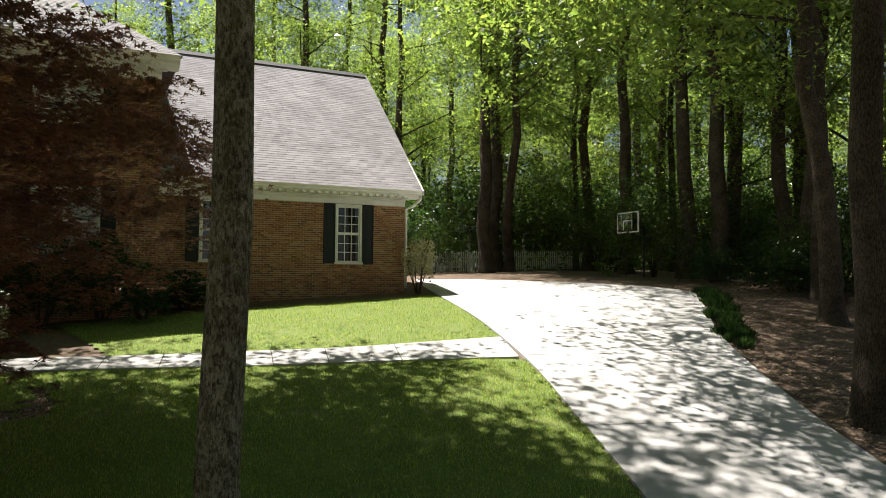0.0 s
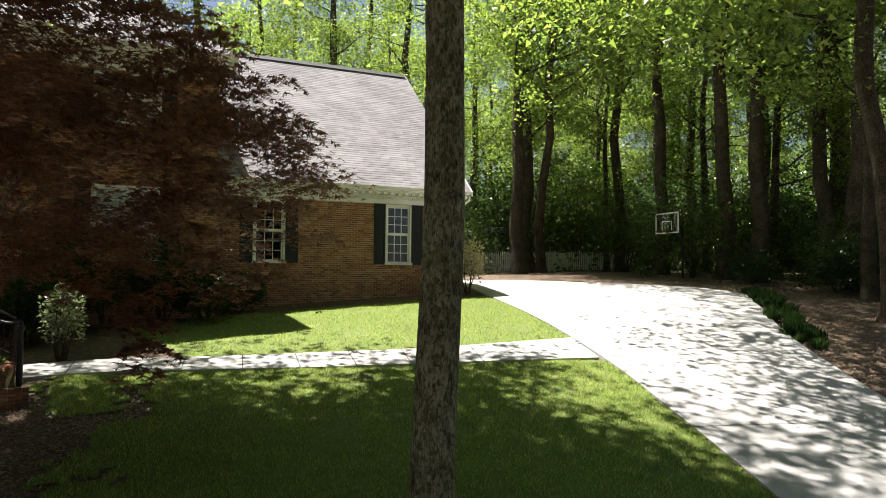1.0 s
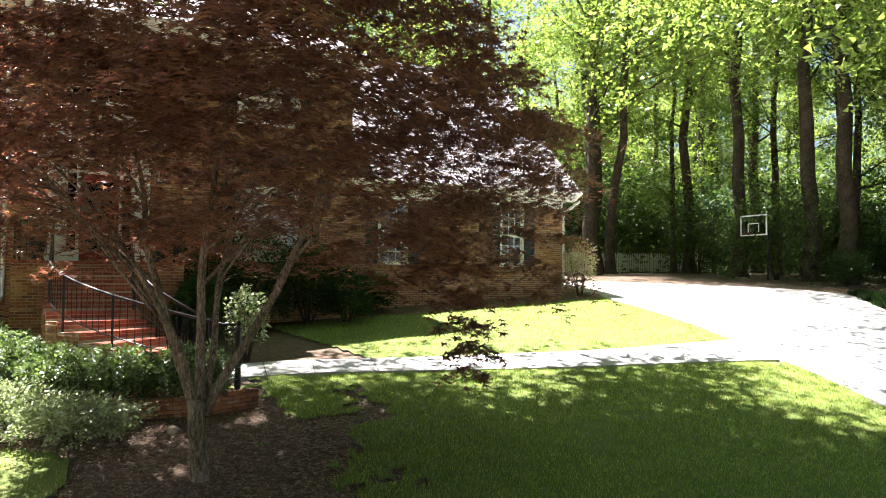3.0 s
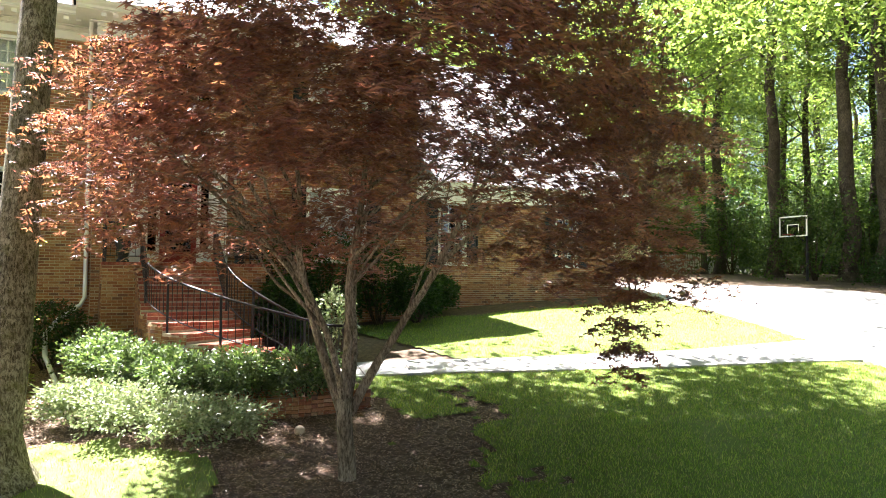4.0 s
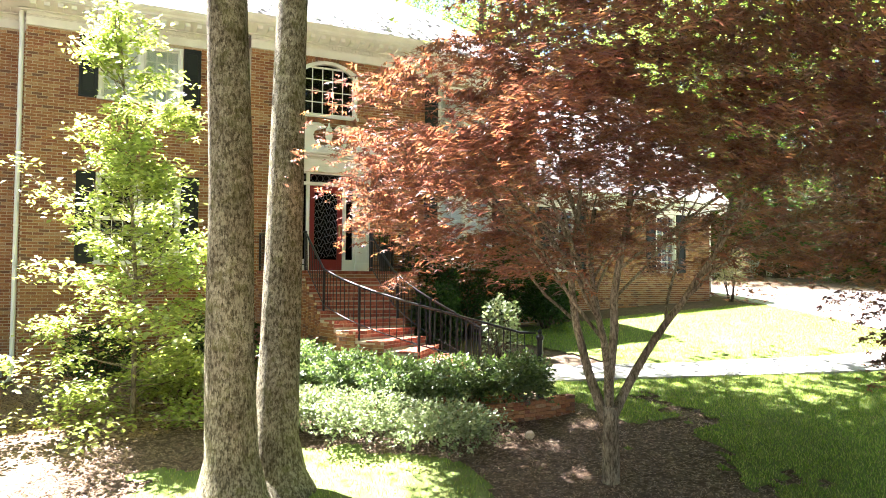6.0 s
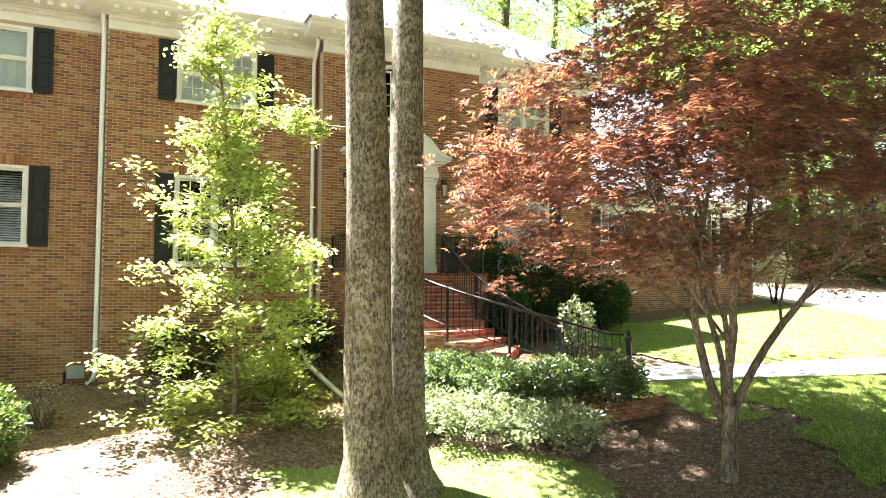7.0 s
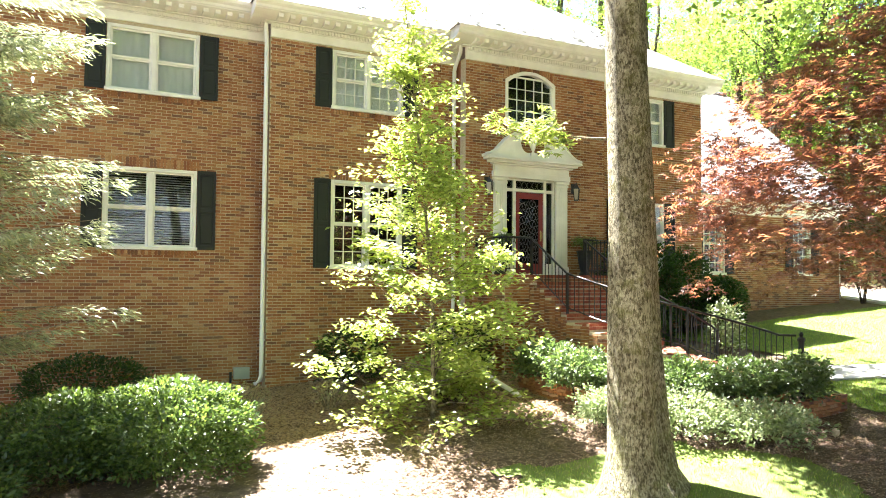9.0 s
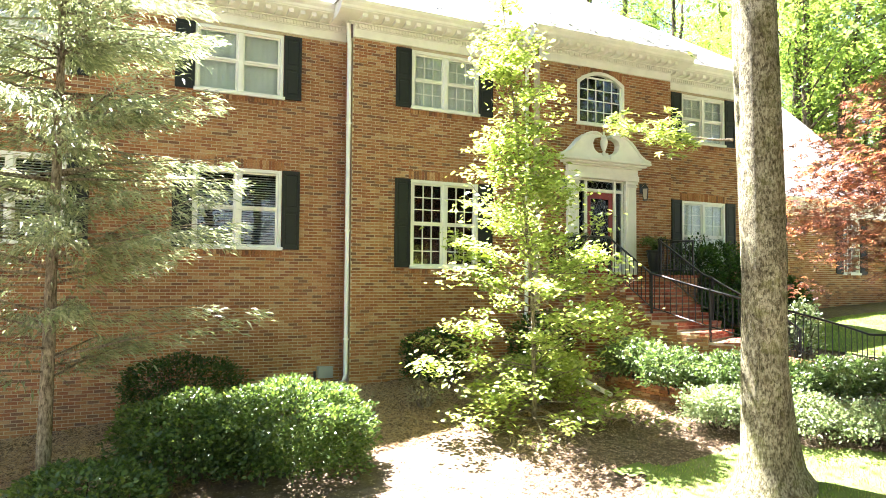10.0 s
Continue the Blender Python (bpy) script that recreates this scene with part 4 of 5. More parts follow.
while far < 24:
    x, y = r.uniform(-60, 95), r.uniform(20, 100)
    d = x * 0.45 + y * 0.89
    if not 70 < d < 100 or in_clear(x, y):
        continue
    far += 1
    s = r.uniform(0.9, 1.3)
    copy_thing(protos[far % 4], Matrix.Translation(ground_at(x, y)) @ Matrix.Rotation(r.uniform(0, 6.28), 4, "Z") @ Matrix.Diagonal((s * 1.5, s * 1.5, s, 1)))
shrubs = 0
while shrubs < 170:
    x, y = r.uniform(-30, 60), r.uniform(8, 70)
    d = x * 0.45 + y * 0.89
    if d < 24 or d > 78 or in_clear(x, y) or (abs(x - 23) < 6 and 33 < y < 37.5):
        continue
    shrubs += 1
    s = r.uniform(0.45, 0.9) if d < 44 else r.uniform(0.9, 1.7)
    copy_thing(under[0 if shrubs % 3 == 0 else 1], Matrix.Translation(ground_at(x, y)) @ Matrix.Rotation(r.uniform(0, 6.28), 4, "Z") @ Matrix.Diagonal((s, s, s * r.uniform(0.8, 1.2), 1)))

# trees added behind the walk, unseen, to darken reflections and skylight on the facade
for x, y in [(-40, -9), (-30, -14), (-22, -10), (-14, -15), (-5, -12), (3, -16), (12, -12), (21, -15), (31, -9), (-41, 6)]:
    s = r.uniform(0.9, 1.2)
    copy_thing(protos[int(abs(x)) % 4], Matrix.Translation(ground_at(x, y)) @ Matrix.Rotation(r.uniform(0, 6.28), 4, "Z") @ Matrix.Diagonal((s * 1.2, s * 1.2, s, 1)))
    copy_thing(under[abs(x) % 2], Matrix.Translation(ground_at(x + 3, y + 1)) @ Matrix.Rotation(r.uniform(0, 6.28), 4, "Z") @ Matrix.Diagonal((1.3, 1.3, 1.2, 1)))
# trees added out of view, whose high crowns block skylight over the front yard
shade = tall_tree(ground_at(3.5, -5.0), 22, 0.34, 0.45, 9.0, 16000, rng, LEAF_MID, BARK_DARK, 0.5, "unseen broad-crowned tree added to block skylight over the yard", group="street trees", limbs=26)
for x, y in [(-3.5, -3.6), (-10.0, -1.6), (9.5, -4.0)]:
    copy_thing(shade, Matrix.Translation(ground_at(x, y)) @ Matrix.Rotation(r.uniform(0, 6.28), 4, "Z"))
for x, y in [(-16.5, 0.6), (-22.5, 4.0)]:
    copy_thing(protos[2], Matrix.Translation(ground_at(x, y)) @ Matrix.Rotation(r.uniform(0, 6.28), 4, "Z") @ Matrix.Diagonal((1.6, 1.6, 1.0, 1)))
# trees that the camera passes
# crowns above the view are pulled sideways to shade the lawn and drive
tall_tree(ground_at(1.03, 6.03), 21, 0.185, 0.58, 7.0, 26000, rng, LEAF_MID, BARK, 0.42, "straight grey-brown barked tree standing in the front lawn", sides=20, sway=0.03, pull=(0.1, 0.9), limbs=14, fill=((-1.4, 17.1, 15.5), (5.2, 4.5, 2.0), 40))
tall_tree(ground_at(11.9, 8.1), 23, 0.31, 0.42, 10.0, 21000, rng, LEAF_FOREST, BARK_DARK, 0.34, "thick dark-barked tree on the mulch beside the driveway", sides=16, sway=0.05, pull=(-0.35, 1.1), limbs=20)
tall_tree(ground_at(18.8, 14.0), 24, 0.30, 0.35, 9.0, 12000, rng, LEAF_FOREST, BARK_DARK, 0.34, "dark-barked leaning tree at the wood's edge", lean=(-1.2, 0.5), pull=(-0.9, 0.6))
tall_tree(ground_at(20.4, 34.2), 24, 0.26, 0.35, 9.0, 11000, rng, LEAF_FOREST, BARK_DARK, 0.36, "dark-barked tree leaning out over the driveway", lean=(-3.0, -6.5), pull=(-0.05, -0.8), limbs=22)
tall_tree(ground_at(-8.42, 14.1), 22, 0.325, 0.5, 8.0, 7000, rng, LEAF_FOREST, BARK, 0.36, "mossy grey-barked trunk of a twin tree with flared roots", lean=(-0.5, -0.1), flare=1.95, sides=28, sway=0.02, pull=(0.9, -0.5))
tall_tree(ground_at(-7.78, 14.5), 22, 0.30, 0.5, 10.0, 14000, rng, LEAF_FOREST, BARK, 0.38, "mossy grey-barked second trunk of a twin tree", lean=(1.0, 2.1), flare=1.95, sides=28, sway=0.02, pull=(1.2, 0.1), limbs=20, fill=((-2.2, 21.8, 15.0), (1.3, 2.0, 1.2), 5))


def red_maple(at, rng):
    t = thing("red_maple_tree", at, "spreading red-leaved japanese maple with several bare grey stems", "tree")
    b = Build()
    limb(b, (0.04, 0, -0.2), (-0.02, -0.03, 1), 1.25, 0.13, 0.10, rng, 0.12, 5, 12)
    # stems: height of the fork, sideways way, length, thickness
    stems = [(0.92, (-0.52, 0.26), 3.3, 0.075), (1.0, (0.10, -0.10), 3.7, 0.075), (0.95, (0.60, -0.22), 3.5, 0.07), (0.8, (-0.28, -0.35), 3.2, 0.055), (1.05, (0.28, 0.48), 3.1, 0.055)]
    for z, (sx, sy), ln, th in stems:
        main = limb(b, (sx * 0.08, sy * 0.08, z - 0.12), (sx * 0.72, sy * 0.72, 1.0), ln * 1.1, th, 0.022, rng, 0.22, 10, 9, droop=-0.12)
        a = math.atan2(sy, sx)
        for j in range(5):
            s0 = main[4 + j]
            aa = a + rng.uniform(-1.2, 1.2)
            sub = limb(b, s0, (math.cos(aa), math.sin(aa), rng.uniform(0.7, 1.4)), rng.uniform(1.6, 2.6), 0.026, 0.009, rng, 0.32, 7, 6)
            for q in range(3):
                limb(b, sub[3 + q], (math.cos(aa + rng.uniform(-1, 1)), math.sin(aa + rng.uniform(-1, 1)), rng.uniform(0.1, 0.7)), rng.uniform(0.6, 1.2), 0.01, 0.004, rng, 0.5, 4, 4)
    st = new("branchwork", b.mesh("branchwork", BARK_MAPLE, True))
    st.parent = t
    # layered leaf pads on a broad dome, open underneath round the stems
    pads = []
    for i in range(600):
        a = rng.uniform(0, 6.283)
        q = math.sqrt(rng.uniform(0, 1))
        R = 4.45 * (1 + 0.12 * math.sin(3 * a + 1) + 0.06 * math.sin(7 * a))
        dome = 7.35 * (1 - 0.36 * q ** 3.0)
        low = 3.35 - 0.8 * q ** 1.3 - 0.6 * q * max(0.0, 0.9 * math.cos(a) - 0.45 * math.sin(a))
        z = low + (dome - low) * rng.uniform(0.0, 1.0) ** 0.75
        pads.append((0.68 + q * R * math.cos(a), -0.4 + q * R * 0.8 * math.sin(a), z, 0.17 + 0.26 * rng.random()))
    # a few sprays that hang below the rest
    for x, y, z in ((2.6, -2.3, 2.15), (2.75, -2.35, 1.85), (2.7, -2.3, 1.55)):
        pads += [(x, y, z, 0.17), (x + 0.1, y + 0.05, z + 0.25, 0.2)]
    pads = np.array(pads)
    n = 57000
    k = rng.integers(0, len(pads), n)
    g = np.clip(rng.normal(size=(n, 3)), -1.7, 1.7)
    c = pads[k, :3] + g * pads[k, 3:4] * (1, 1, 0.15)
    c[:, 2] -= 0.25 * (g[:, 0] ** 2 + g[:, 1] ** 2) * pads[k, 3]
    out = np.concatenate([c[:, :2], np.full((n, 1), -0.9)], 1)
    cr = new("crown", shower("crown", c, rng.uniform(0.075, 0.15, n), PALM, LEAF_MAPLE, rng, flat=0.62, aim=out))
    cr.parent = t
    return t


red_maple(ground_at(-3.6, 12.65), np.random.default_rng(8))


def small_tree(at, rng):
    t = thing("young_tree", at, "slender young tree with bright yellow-green backlit leaves", "tree")
    b = Build()
    lead = limb(b, (0, 0, -0.1), (0.02, 0.0, 1), 8.0, 0.05, 0.008, rng, 0.06, 14, 7)
    pts = []
    for i in range(140):
        f = rng.uniform(0.02, 0.98) ** 1.6
        p = lead[int(f * 14)].lerp(lead[min(14, int(f * 14) + 1)], rng.random())
        a = rng.uniform(0, 6.283)
        ln = (1.75 - 1.25 * f if f > 0.42 else 2.0) * rng.uniform(0.45, 1.2)
        pts += limb(b, p, (math.cos(a), math.sin(a), 0.12 + 0.7 * f), ln, 0.014, 0.004, rng, 0.4, 6, 4)[3:]
    st = new("branchwork", b.mesh("branchwork", BARK_MAPLE, True))
    st.parent = t
    pts = np.array([tuple(p) for p in pts])
    n = 15500
    knots = pts[rng.integers(0, len(pts), 430)] + rng.normal(size=(430, 3)) * 0.07
    c = knots[rng.integers(0, 430, n)] + rng.normal(size=(n, 3)) * (0.17, 0.17, 0.07)
    f = new("foliage", shower("foliage", c, rng.uniform(0.07, 0.15, n), LEAF, LEAF_LIME, rng, flat=0.5))
    f.parent = t
    return t


small_tree(ground_at(-9.3, 18.4), np.random.default_rng(31))


def hemlock(at, h, rng):
    t = thing("hemlock_tree", at, "young hemlock with a bare brown trunk and drooping feathery sprays", "tree")
    b = Build()
    lead = limb(b, (0, 0, -0.2), (0.01, 0.0, 1), h, 0.11, 0.03, rng, 0.03, 14, 9)
    cs, aims = [], []
    for i in range(120):
        f = rng.uniform(0.23, 0.98)
        p = lead[int(f * 14)].lerp(lead[min(14, int(f * 14) + 1)], rng.random())
        a = rng.uniform(0, 6.283)
        ln = (3.3 - 1.7 * f) * rng.uniform(0.65, 1.1)
        br = limb(b, p, (math.cos(a), math.sin(a), 0.18), ln, 0.022, 0.004, rng, 0.16, 7, 5, droop=0.35)
        side_way = Vector((-math.sin(a), math.cos(a), 0))
        for j in range(2, 8):
            for q in range(66):
                w = rng.normal() * 0.26 * (1.15 - j / 9)
                o = br[j] + side_way * w + Vector((rng.normal() * 0.1, rng.normal() * 0.1, -abs(w) * 0.45 - 0.08 * abs(rng.normal())))
                cs.append(tuple(o))
                aims.append((math.cos(a) + side_way.x * w * 2, math.sin(a) + side_way.y * w * 2, -0.55))
    st = new("branchwork", b.mesh("branchwork", BARK_MAPLE, True))
    st.parent = t
    f = new("foliage", shower("foliage", cs, rng.uniform(0.08, 0.19, len(cs)), SPRAY, LEAF_HEMLOCK, rng, flat=0.55, aim=np.array(aims)))
    f.parent = t
    return t


hemlock(ground_at(-17.2, 18.95), 9.5, np.random.default_rng(12))
rng = np.random.default_rng(77)
# clipped and loose shrubs in the bed
bush(ground_at(-13.85, 18.4), 1.32, 1.2, 1.42, 20000, rng, LEAF_BOX, 0.075, "large rounded clipped green boxwood shrub on mulch", group="boxwoods", hollow=0.72, lumpy=0.26, low=0.02)
bush(ground_at(-15.1, 19.0), 1.25, 1.1, 1.3, 13000, rng, LEAF_BOX, 0.075, "rounded clipped green boxwood shrub beside a larger one", group="boxwoods", hollow=0.72, lumpy=0.26, low=0.02)
bush(ground_at(-16.7, 17.7), 0.95, 0.9, 1.0, 8000, rng, LEAF_BOX, 0.075, "low clipped green boxwood shrub on mulch", group="boxwoods", hollow=0.72, lumpy=0.26, low=0.02)
bush(ground_at(-9.7, 21.7), 0.75, 0.6, 1.15, 5000, rng, LEAF_DARK, 0.06, "dark green shrub against the brick wall", group="wall shrubs", hollow=0.8, low=0.03)
bush(ground_at(-14.9, 22.1), 1.2, 0.7, 1.25, 6000, rng, LEAF_DARK, 0.07, "broad dark green shrub against the brick wall", group="wall shrubs", hollow=0.75, low=0.03)
for x, y, w, h in ((-6.75, 16.45, 0.7, 0.7), (-5.95, 15.6, 0.95, 0.72), (-5.05, 14.75, 0.95, 0.62)):
    bush(ground_at(x, y), w, w * 0.8, h, 5200, rng, LEAF_AZALEA, 0.065, "sunlit pale green azalea mound on leaf litter", group="azaleas", hollow=0.35, low=0.06, lumpy=0.6)

# ---- entry: stairs, porch, door ----
PZ, RISE, SC, RO, RI = 3.0, 0.17, (-2.72, 19.2), 3.0, 1.25


def arc(rad, deg, z):
    return (SC[0] + rad * math.cos(radians(deg)), SC[1] + rad * math.sin(radians(deg)), z)


stairs = thing("stairs", (-4.8, 19.2, 0.7), "curved flight of red brick steps with rowlock nosings", "stairs", kind="structure")


def wedge(poly, z0, z1, nose, name):
    """A step: a core, and a row of bricks on edge along its front line nose = (start, end)."""
    core = Build().prism([(p[0], p[1]) for p in poly], z1 - 0.012 - z0, lambda a, b, w: (a, b, z0 + w))
    st = part(name, core, MORTAR, stairs)
    rows = Build()
    (xa, ya), (xb, yb) = nose
    ln = math.hypot(xb - xa, yb - ya)
    ux, uy = (xb - xa) / ln, (yb - ya) / ln
    cx, cy = sum(p[0] for p in poly) / len(poly), sum(p[1] for p in poly) / len(poly)
    nx, ny = -uy, ux
    if nx * (cx - xa) + ny * (cy - ya) < 0:
        nx, ny = -nx, -ny
    n = max(3, int(ln / 0.071))
    rr = random.Random(int(z1 * 1000))
    for i in range(n):
        a, b = ln * i / n + 0.004, ln * (i + 1) / n - 0.004
        d0, d1 = -0.018 + rr.uniform(-0.003, 0.003), 0.185
        q = [(xa + ux * s + nx * d, ya + uy * s + ny * d) for s, d in ((a, d0), (b, d0), (b, d1), (a, d1))]
        rows.prism(q, 0.062, lambda x, y, w: (x, y, z1 - 0.062 + w))
    m = max(2, int(ln / LONG))
    for i in range(m):
        a, b = ln * i / m + 0.005, ln * (i + 1) / m - 0.005
        q = [(xa + ux * s + nx * d, ya + uy * s + ny * d) for s, d in ((a, -0.006), (b, -0.006), (b, 0.05), (a, 0.05))]
        rows.prism(q, 0.06, lambda x, y, w: (x, y, z1 - 0.135 + w))
    for i in range(m):
        for jrow in range(3):
            a, b = ln * i / m + 0.005, ln * (i + 1) / m - 0.005
            d0 = 0.195 + 0.1 * jrow
            q = [(xa + ux * s * (1 if jrow == 0 else 0.98) + nx * d, ya + uy * s + ny * d) for s, d in ((a, d0), (b, d0), (b, d0 + 0.092), (a, d0 + 0.092))]
            if jrow < 2:
                rows.prism(q, 0.03, lambda x, y, w: (x, y, z1 - 0.03 + w))
    o = part("tread_bricks", rows, STAIR_BRICK, st, "worn red bricks of the tread")


XA, XB, YP = -5.72, -3.97, 20.6
for i in range(5):
    z = PZ - RISE * (i + 1)
    y1, y0 = YP - 0.28 * i, YP - 0.28 * (i + 1)
    wedge([(XA, y0), (XB, y0), (XB, y1), (XA, y1)], 0.4, z, ((XA, y0), (XB, y0)), "step")
for i in range(7):
    z = PZ - RISE * (i + 6)
    a0, a1 = 180 + 90 * i / 7, 180 + 90 * (i + 1) / 7
    am = (a0 + a1) / 2
    poly = [arc(RO, a0, 0)[:2], arc(RO, am, 0)[:2], arc(RO, a1, 0)[:2], arc(RI, a1, 0)[:2], arc(RI, a0, 0)[:2]]
    wedge(poly, 0.3, z, (arc(RO, a1, 0)[:2], arc(RI, a1, 0)[:2]), "step")

# brick cheek on the outer side of the flight
cheek = Build()
rr = random.Random(9)


def out_brick(p, q, z0, z1):
    """A brick face between plan points p and q, standing 2 cm out to the right of p-q."""
    ln = math.hypot(q[0] - p[0], q[1] - p[1])
    nx, ny = (q[1] - p[1]) / ln * 0.02, -(q[0] - p[0]) / ln * 0.02
    cheek.prism([p, q, (q[0] + nx, q[1] + ny), (p[0] + nx, p[1] + ny)], z1 - z0, lambda x, y, w: (x, y, z0 + w))


line = [(XA, YP - 1.4 * k / 7) for k in range(7)] + [arc(RO, 180 + 90 * k / 21, 0)[:2] for k in range(22)]
tops = [PZ - RISE * (min(4, int(k * 0.2 / 0.28)) + 1) for k in range(7)] + [PZ - RISE * (min(6, k // 3) + 6) for k in range(22)]
for k in range(len(line) - 1):
    z = tops[k] - 0.065
    row = 0
    while z - COURSE > 0.35:
        p, q = line[k], line[k + 1]
        s = 0.5 if row % 2 else 0.0
        lerp = lambda u: (p[0] + (q[0] - p[0]) * u, p[1] + (q[1] - p[1]) * u)
        if row % 2:
            out_brick(lerp(0.0), lerp(0.47), z - COURSE + 0.01, z)
            out_brick(lerp(0.52), lerp(1.0), z - COURSE + 0.01, z)
        else:
            out_brick(lerp(0.02), lerp(0.97), z - COURSE + 0.01, z)
        z -= COURSE
        row += 1
part("cheek_bricks", cheek, BRICK, stairs, "brick facing of the stair's outer side", kind="stuff")

porch = thing("porch", (-4.6, 21.3, 0.8), "raised brick porch before the front door", "porch", kind="structure")
part("porch_core", Build().box(-6.4, -2.9, YP, YD - 0.002, 0.5, PZ - 0.07), MORTAR, porch)
pf = Build()
c = 0
z = PZ - 0.14
while z > 0.6:
    k = 0
    while True:
        xa = -6.4 + k * LONG - (LONG / 2 if c % 2 else 0)
        xb = min(xa + LONG - 0.01, -2.9)
        if xa > -2.95:
            break
        if xb - max(xa, -6.4) > 0.03:
            brick_front(pf, max(xa, -6.4), xb, YP - 0.016, z, z + COURSE - 0.01, 0.03)
        k += 1
    z -= COURSE
    c += 1
cheek = Build()
for k in range(7):
    z = PZ - 0.075
    row = 0
    while z - COURSE > 0.55:
        ya, yb = YD - 0.01 - 0.213 * k - (0.1065 if row % 2 else 0), YD - 0.01 - 0.213 * (k + 1) + 0.01 - (0.1065 if row % 2 else 0)
        if yb > YP:
            out_brick((-6.4, ya), (-6.4, yb), z - COURSE + 0.01, z)
        z -= COURSE
        row += 1
part("porch_side_facing", cheek, BRICK, porch, "brick facing of the porch's side", kind="stuff")
part("porch_facing", pf, BRICK, porch, "brick facing of the porch", kind="stuff")
pv = Build()
for i in range(49):
    xa = -6.42 + 3.54 * i / 49
    pv.box(xa + 0.004, xa + 0.068, YP - 0.03, YP + 0.17, PZ - 0.07, PZ)
for i in range(17):
    for j in range(14):
        xa, ya = -6.4 + 3.5 * i / 17, YP + 0.175 + 0.094 * j
        pv.box(xa + 0.004, xa + 0.2, ya + 0.004, ya + 0.09, PZ - 0.06, PZ - 0.002)
part("porch_paving", pv, STAIR_BRICK, porch, "red brick paving of the porch", kind="stuff")

door = thing("door_1", (DC, YD, PZ), "dark red front door with leaded glass, sidelights and white broken pediment", "door", kind="structure")
W = 0.425
leaf = Build()
yd = YD + 0.06
leaf.box(DC - W, DC - W + 0.13, yd, yd + 0.045, PZ + 0.03, 5.12, 0.004).box(DC + W - 0.13, DC + W, yd, yd + 0.045, PZ + 0.03, 5.12, 0.004)
leaf.box(DC - W + 0.13, DC + W - 0.13, yd, yd + 0.045, PZ + 0.03, PZ + 0.30, 0.004).box(DC - W + 0.13, DC + W - 0.13, yd, yd + 0.045, 4.96, 5.12, 0.004)
dl = part("door_leaf", leaf, RED_DOOR, door)
g = part("door_glass", Build().box(DC - W + 0.13, DC + W - 0.13, yd + 0.02, yd + 0.026, PZ + 0.30, 4.96), DARK_GLASS, dl, "dark leaded glass")
g.visible_shadow = False
came = Build()
for i in range(-4, 12):
    for sgn in (1, -1):
        pts = []
        for k in range(0, 21):
            x = -0.29 + 0.58 * k / 20
            z = PZ + 0.35 + 0.17 * i + sgn * x * 1.1 + 0.05 * math.sin(k * 0.9)
            if PZ + 0.32 < z < 4.94:
                pts.append((DC + x, yd + 0.017, z))
        if len(pts) > 2:
            came.tube(pts, 0.006, 4)
part("came", came, LEAD, dl, "grey leading in curved lattice")
hd = Build().box(DC + W - 0.095, DC + W - 0.055, yd - 0.012, yd, 3.88, 4.16, 0.004)
hd.tube([(DC + W - 0.075, yd - 0.012, 4.12), (DC + W - 0.075, yd - 0.06, 4.1), (DC + W - 0.075, yd - 0.065, 3.98), (DC + W - 0.075, yd - 0.012, 3.93)], 0.011, 6)
part("door_handle", hd, BRASS, dl, "aged brass handle and plate")
fr = Build()
for s in (-1, 1):
    fr.box(*sorted((DC + s * 0.43, DC + s * 0.51)), YD + 0.02, YD + 0.14, PZ, 5.45, 0.006)
    fr.box(*sorted((DC + s * 0.70, DC + s * 0.76)), YD + 0.02, YD + 0.14, PZ, 5.45, 0.006)
    fr.box(*sorted((DC + s * 0.51, DC + s * 0.70)), YD + 0.03, YD + 0.14, PZ, PZ + 0.3, 0.006)
fr.box(DC - 0.70, DC + 0.70, YD + 0.015, YD + 0.14, 5.13, 5.21, 0.006).box(DC - 0.70, DC + 0.70, YD + 0.015, YD + 0.14, 5.41, 5.45)
part("door_frame", fr, WHITE, door, "white door frame")
part("threshold", Build().box(DC - 0.76, DC + 0.76, YD - 0.05, YD + 0.2, PZ - 0.001, PZ + 0.03, 0.006), WHITE, door)
for s in (-1, 1):
    g = part("sidelight", Build().box(*sorted((DC + s * 0.51, DC + s * 0.70)), YD + 0.07, YD + 0.076, PZ + 0.3, 5.13), DARK_GLASS, door, "narrow dark glass sidelight")
    g.visible_shadow = False
g = part("transom", Build().box(DC - 0.70, DC + 0.70, YD + 0.07, YD + 0.076, 5.21, 5.41), DARK_GLASS, door, "dark leaded transom light")
g.visible_shadow = False
sc = Build()
for i in range(9):
    u = DC - 0.62 + 0.155 * i
    sc.tube([(u + 0.07 * math.cos(a * 0.7), YD + 0.066, 5.31 + 0.08 * math.sin(a * 0.7)) for a in range(10)], 0.006, 4)
part("transom_scroll", sc, LEAD, door)
# the hall's shade is put in as a near-black box
part("hall_lining", Build().box(DC - 1.2, DC + 1.2, YD + 2.2, YD + 2.25, 2.9, 5.8).box(DC - 1.25, DC - 1.2, YD + 0.285, YD + 2.2, 2.9, 5.8).box(DC + 1.2, DC + 1.25, YD + 0.285, YD + 2.2, 2.9, 5.8).box(DC - 1.2, DC + 1.2, YD + 0.285, YD + 2.2, 5.8, 5.85).box(DC - 1.2, DC + 1.2, YD + 0.285, YD + 2.2, 2.85, 2.9), UNLIT_LINING, door, "near-black lining that stands in for an unlit hall")
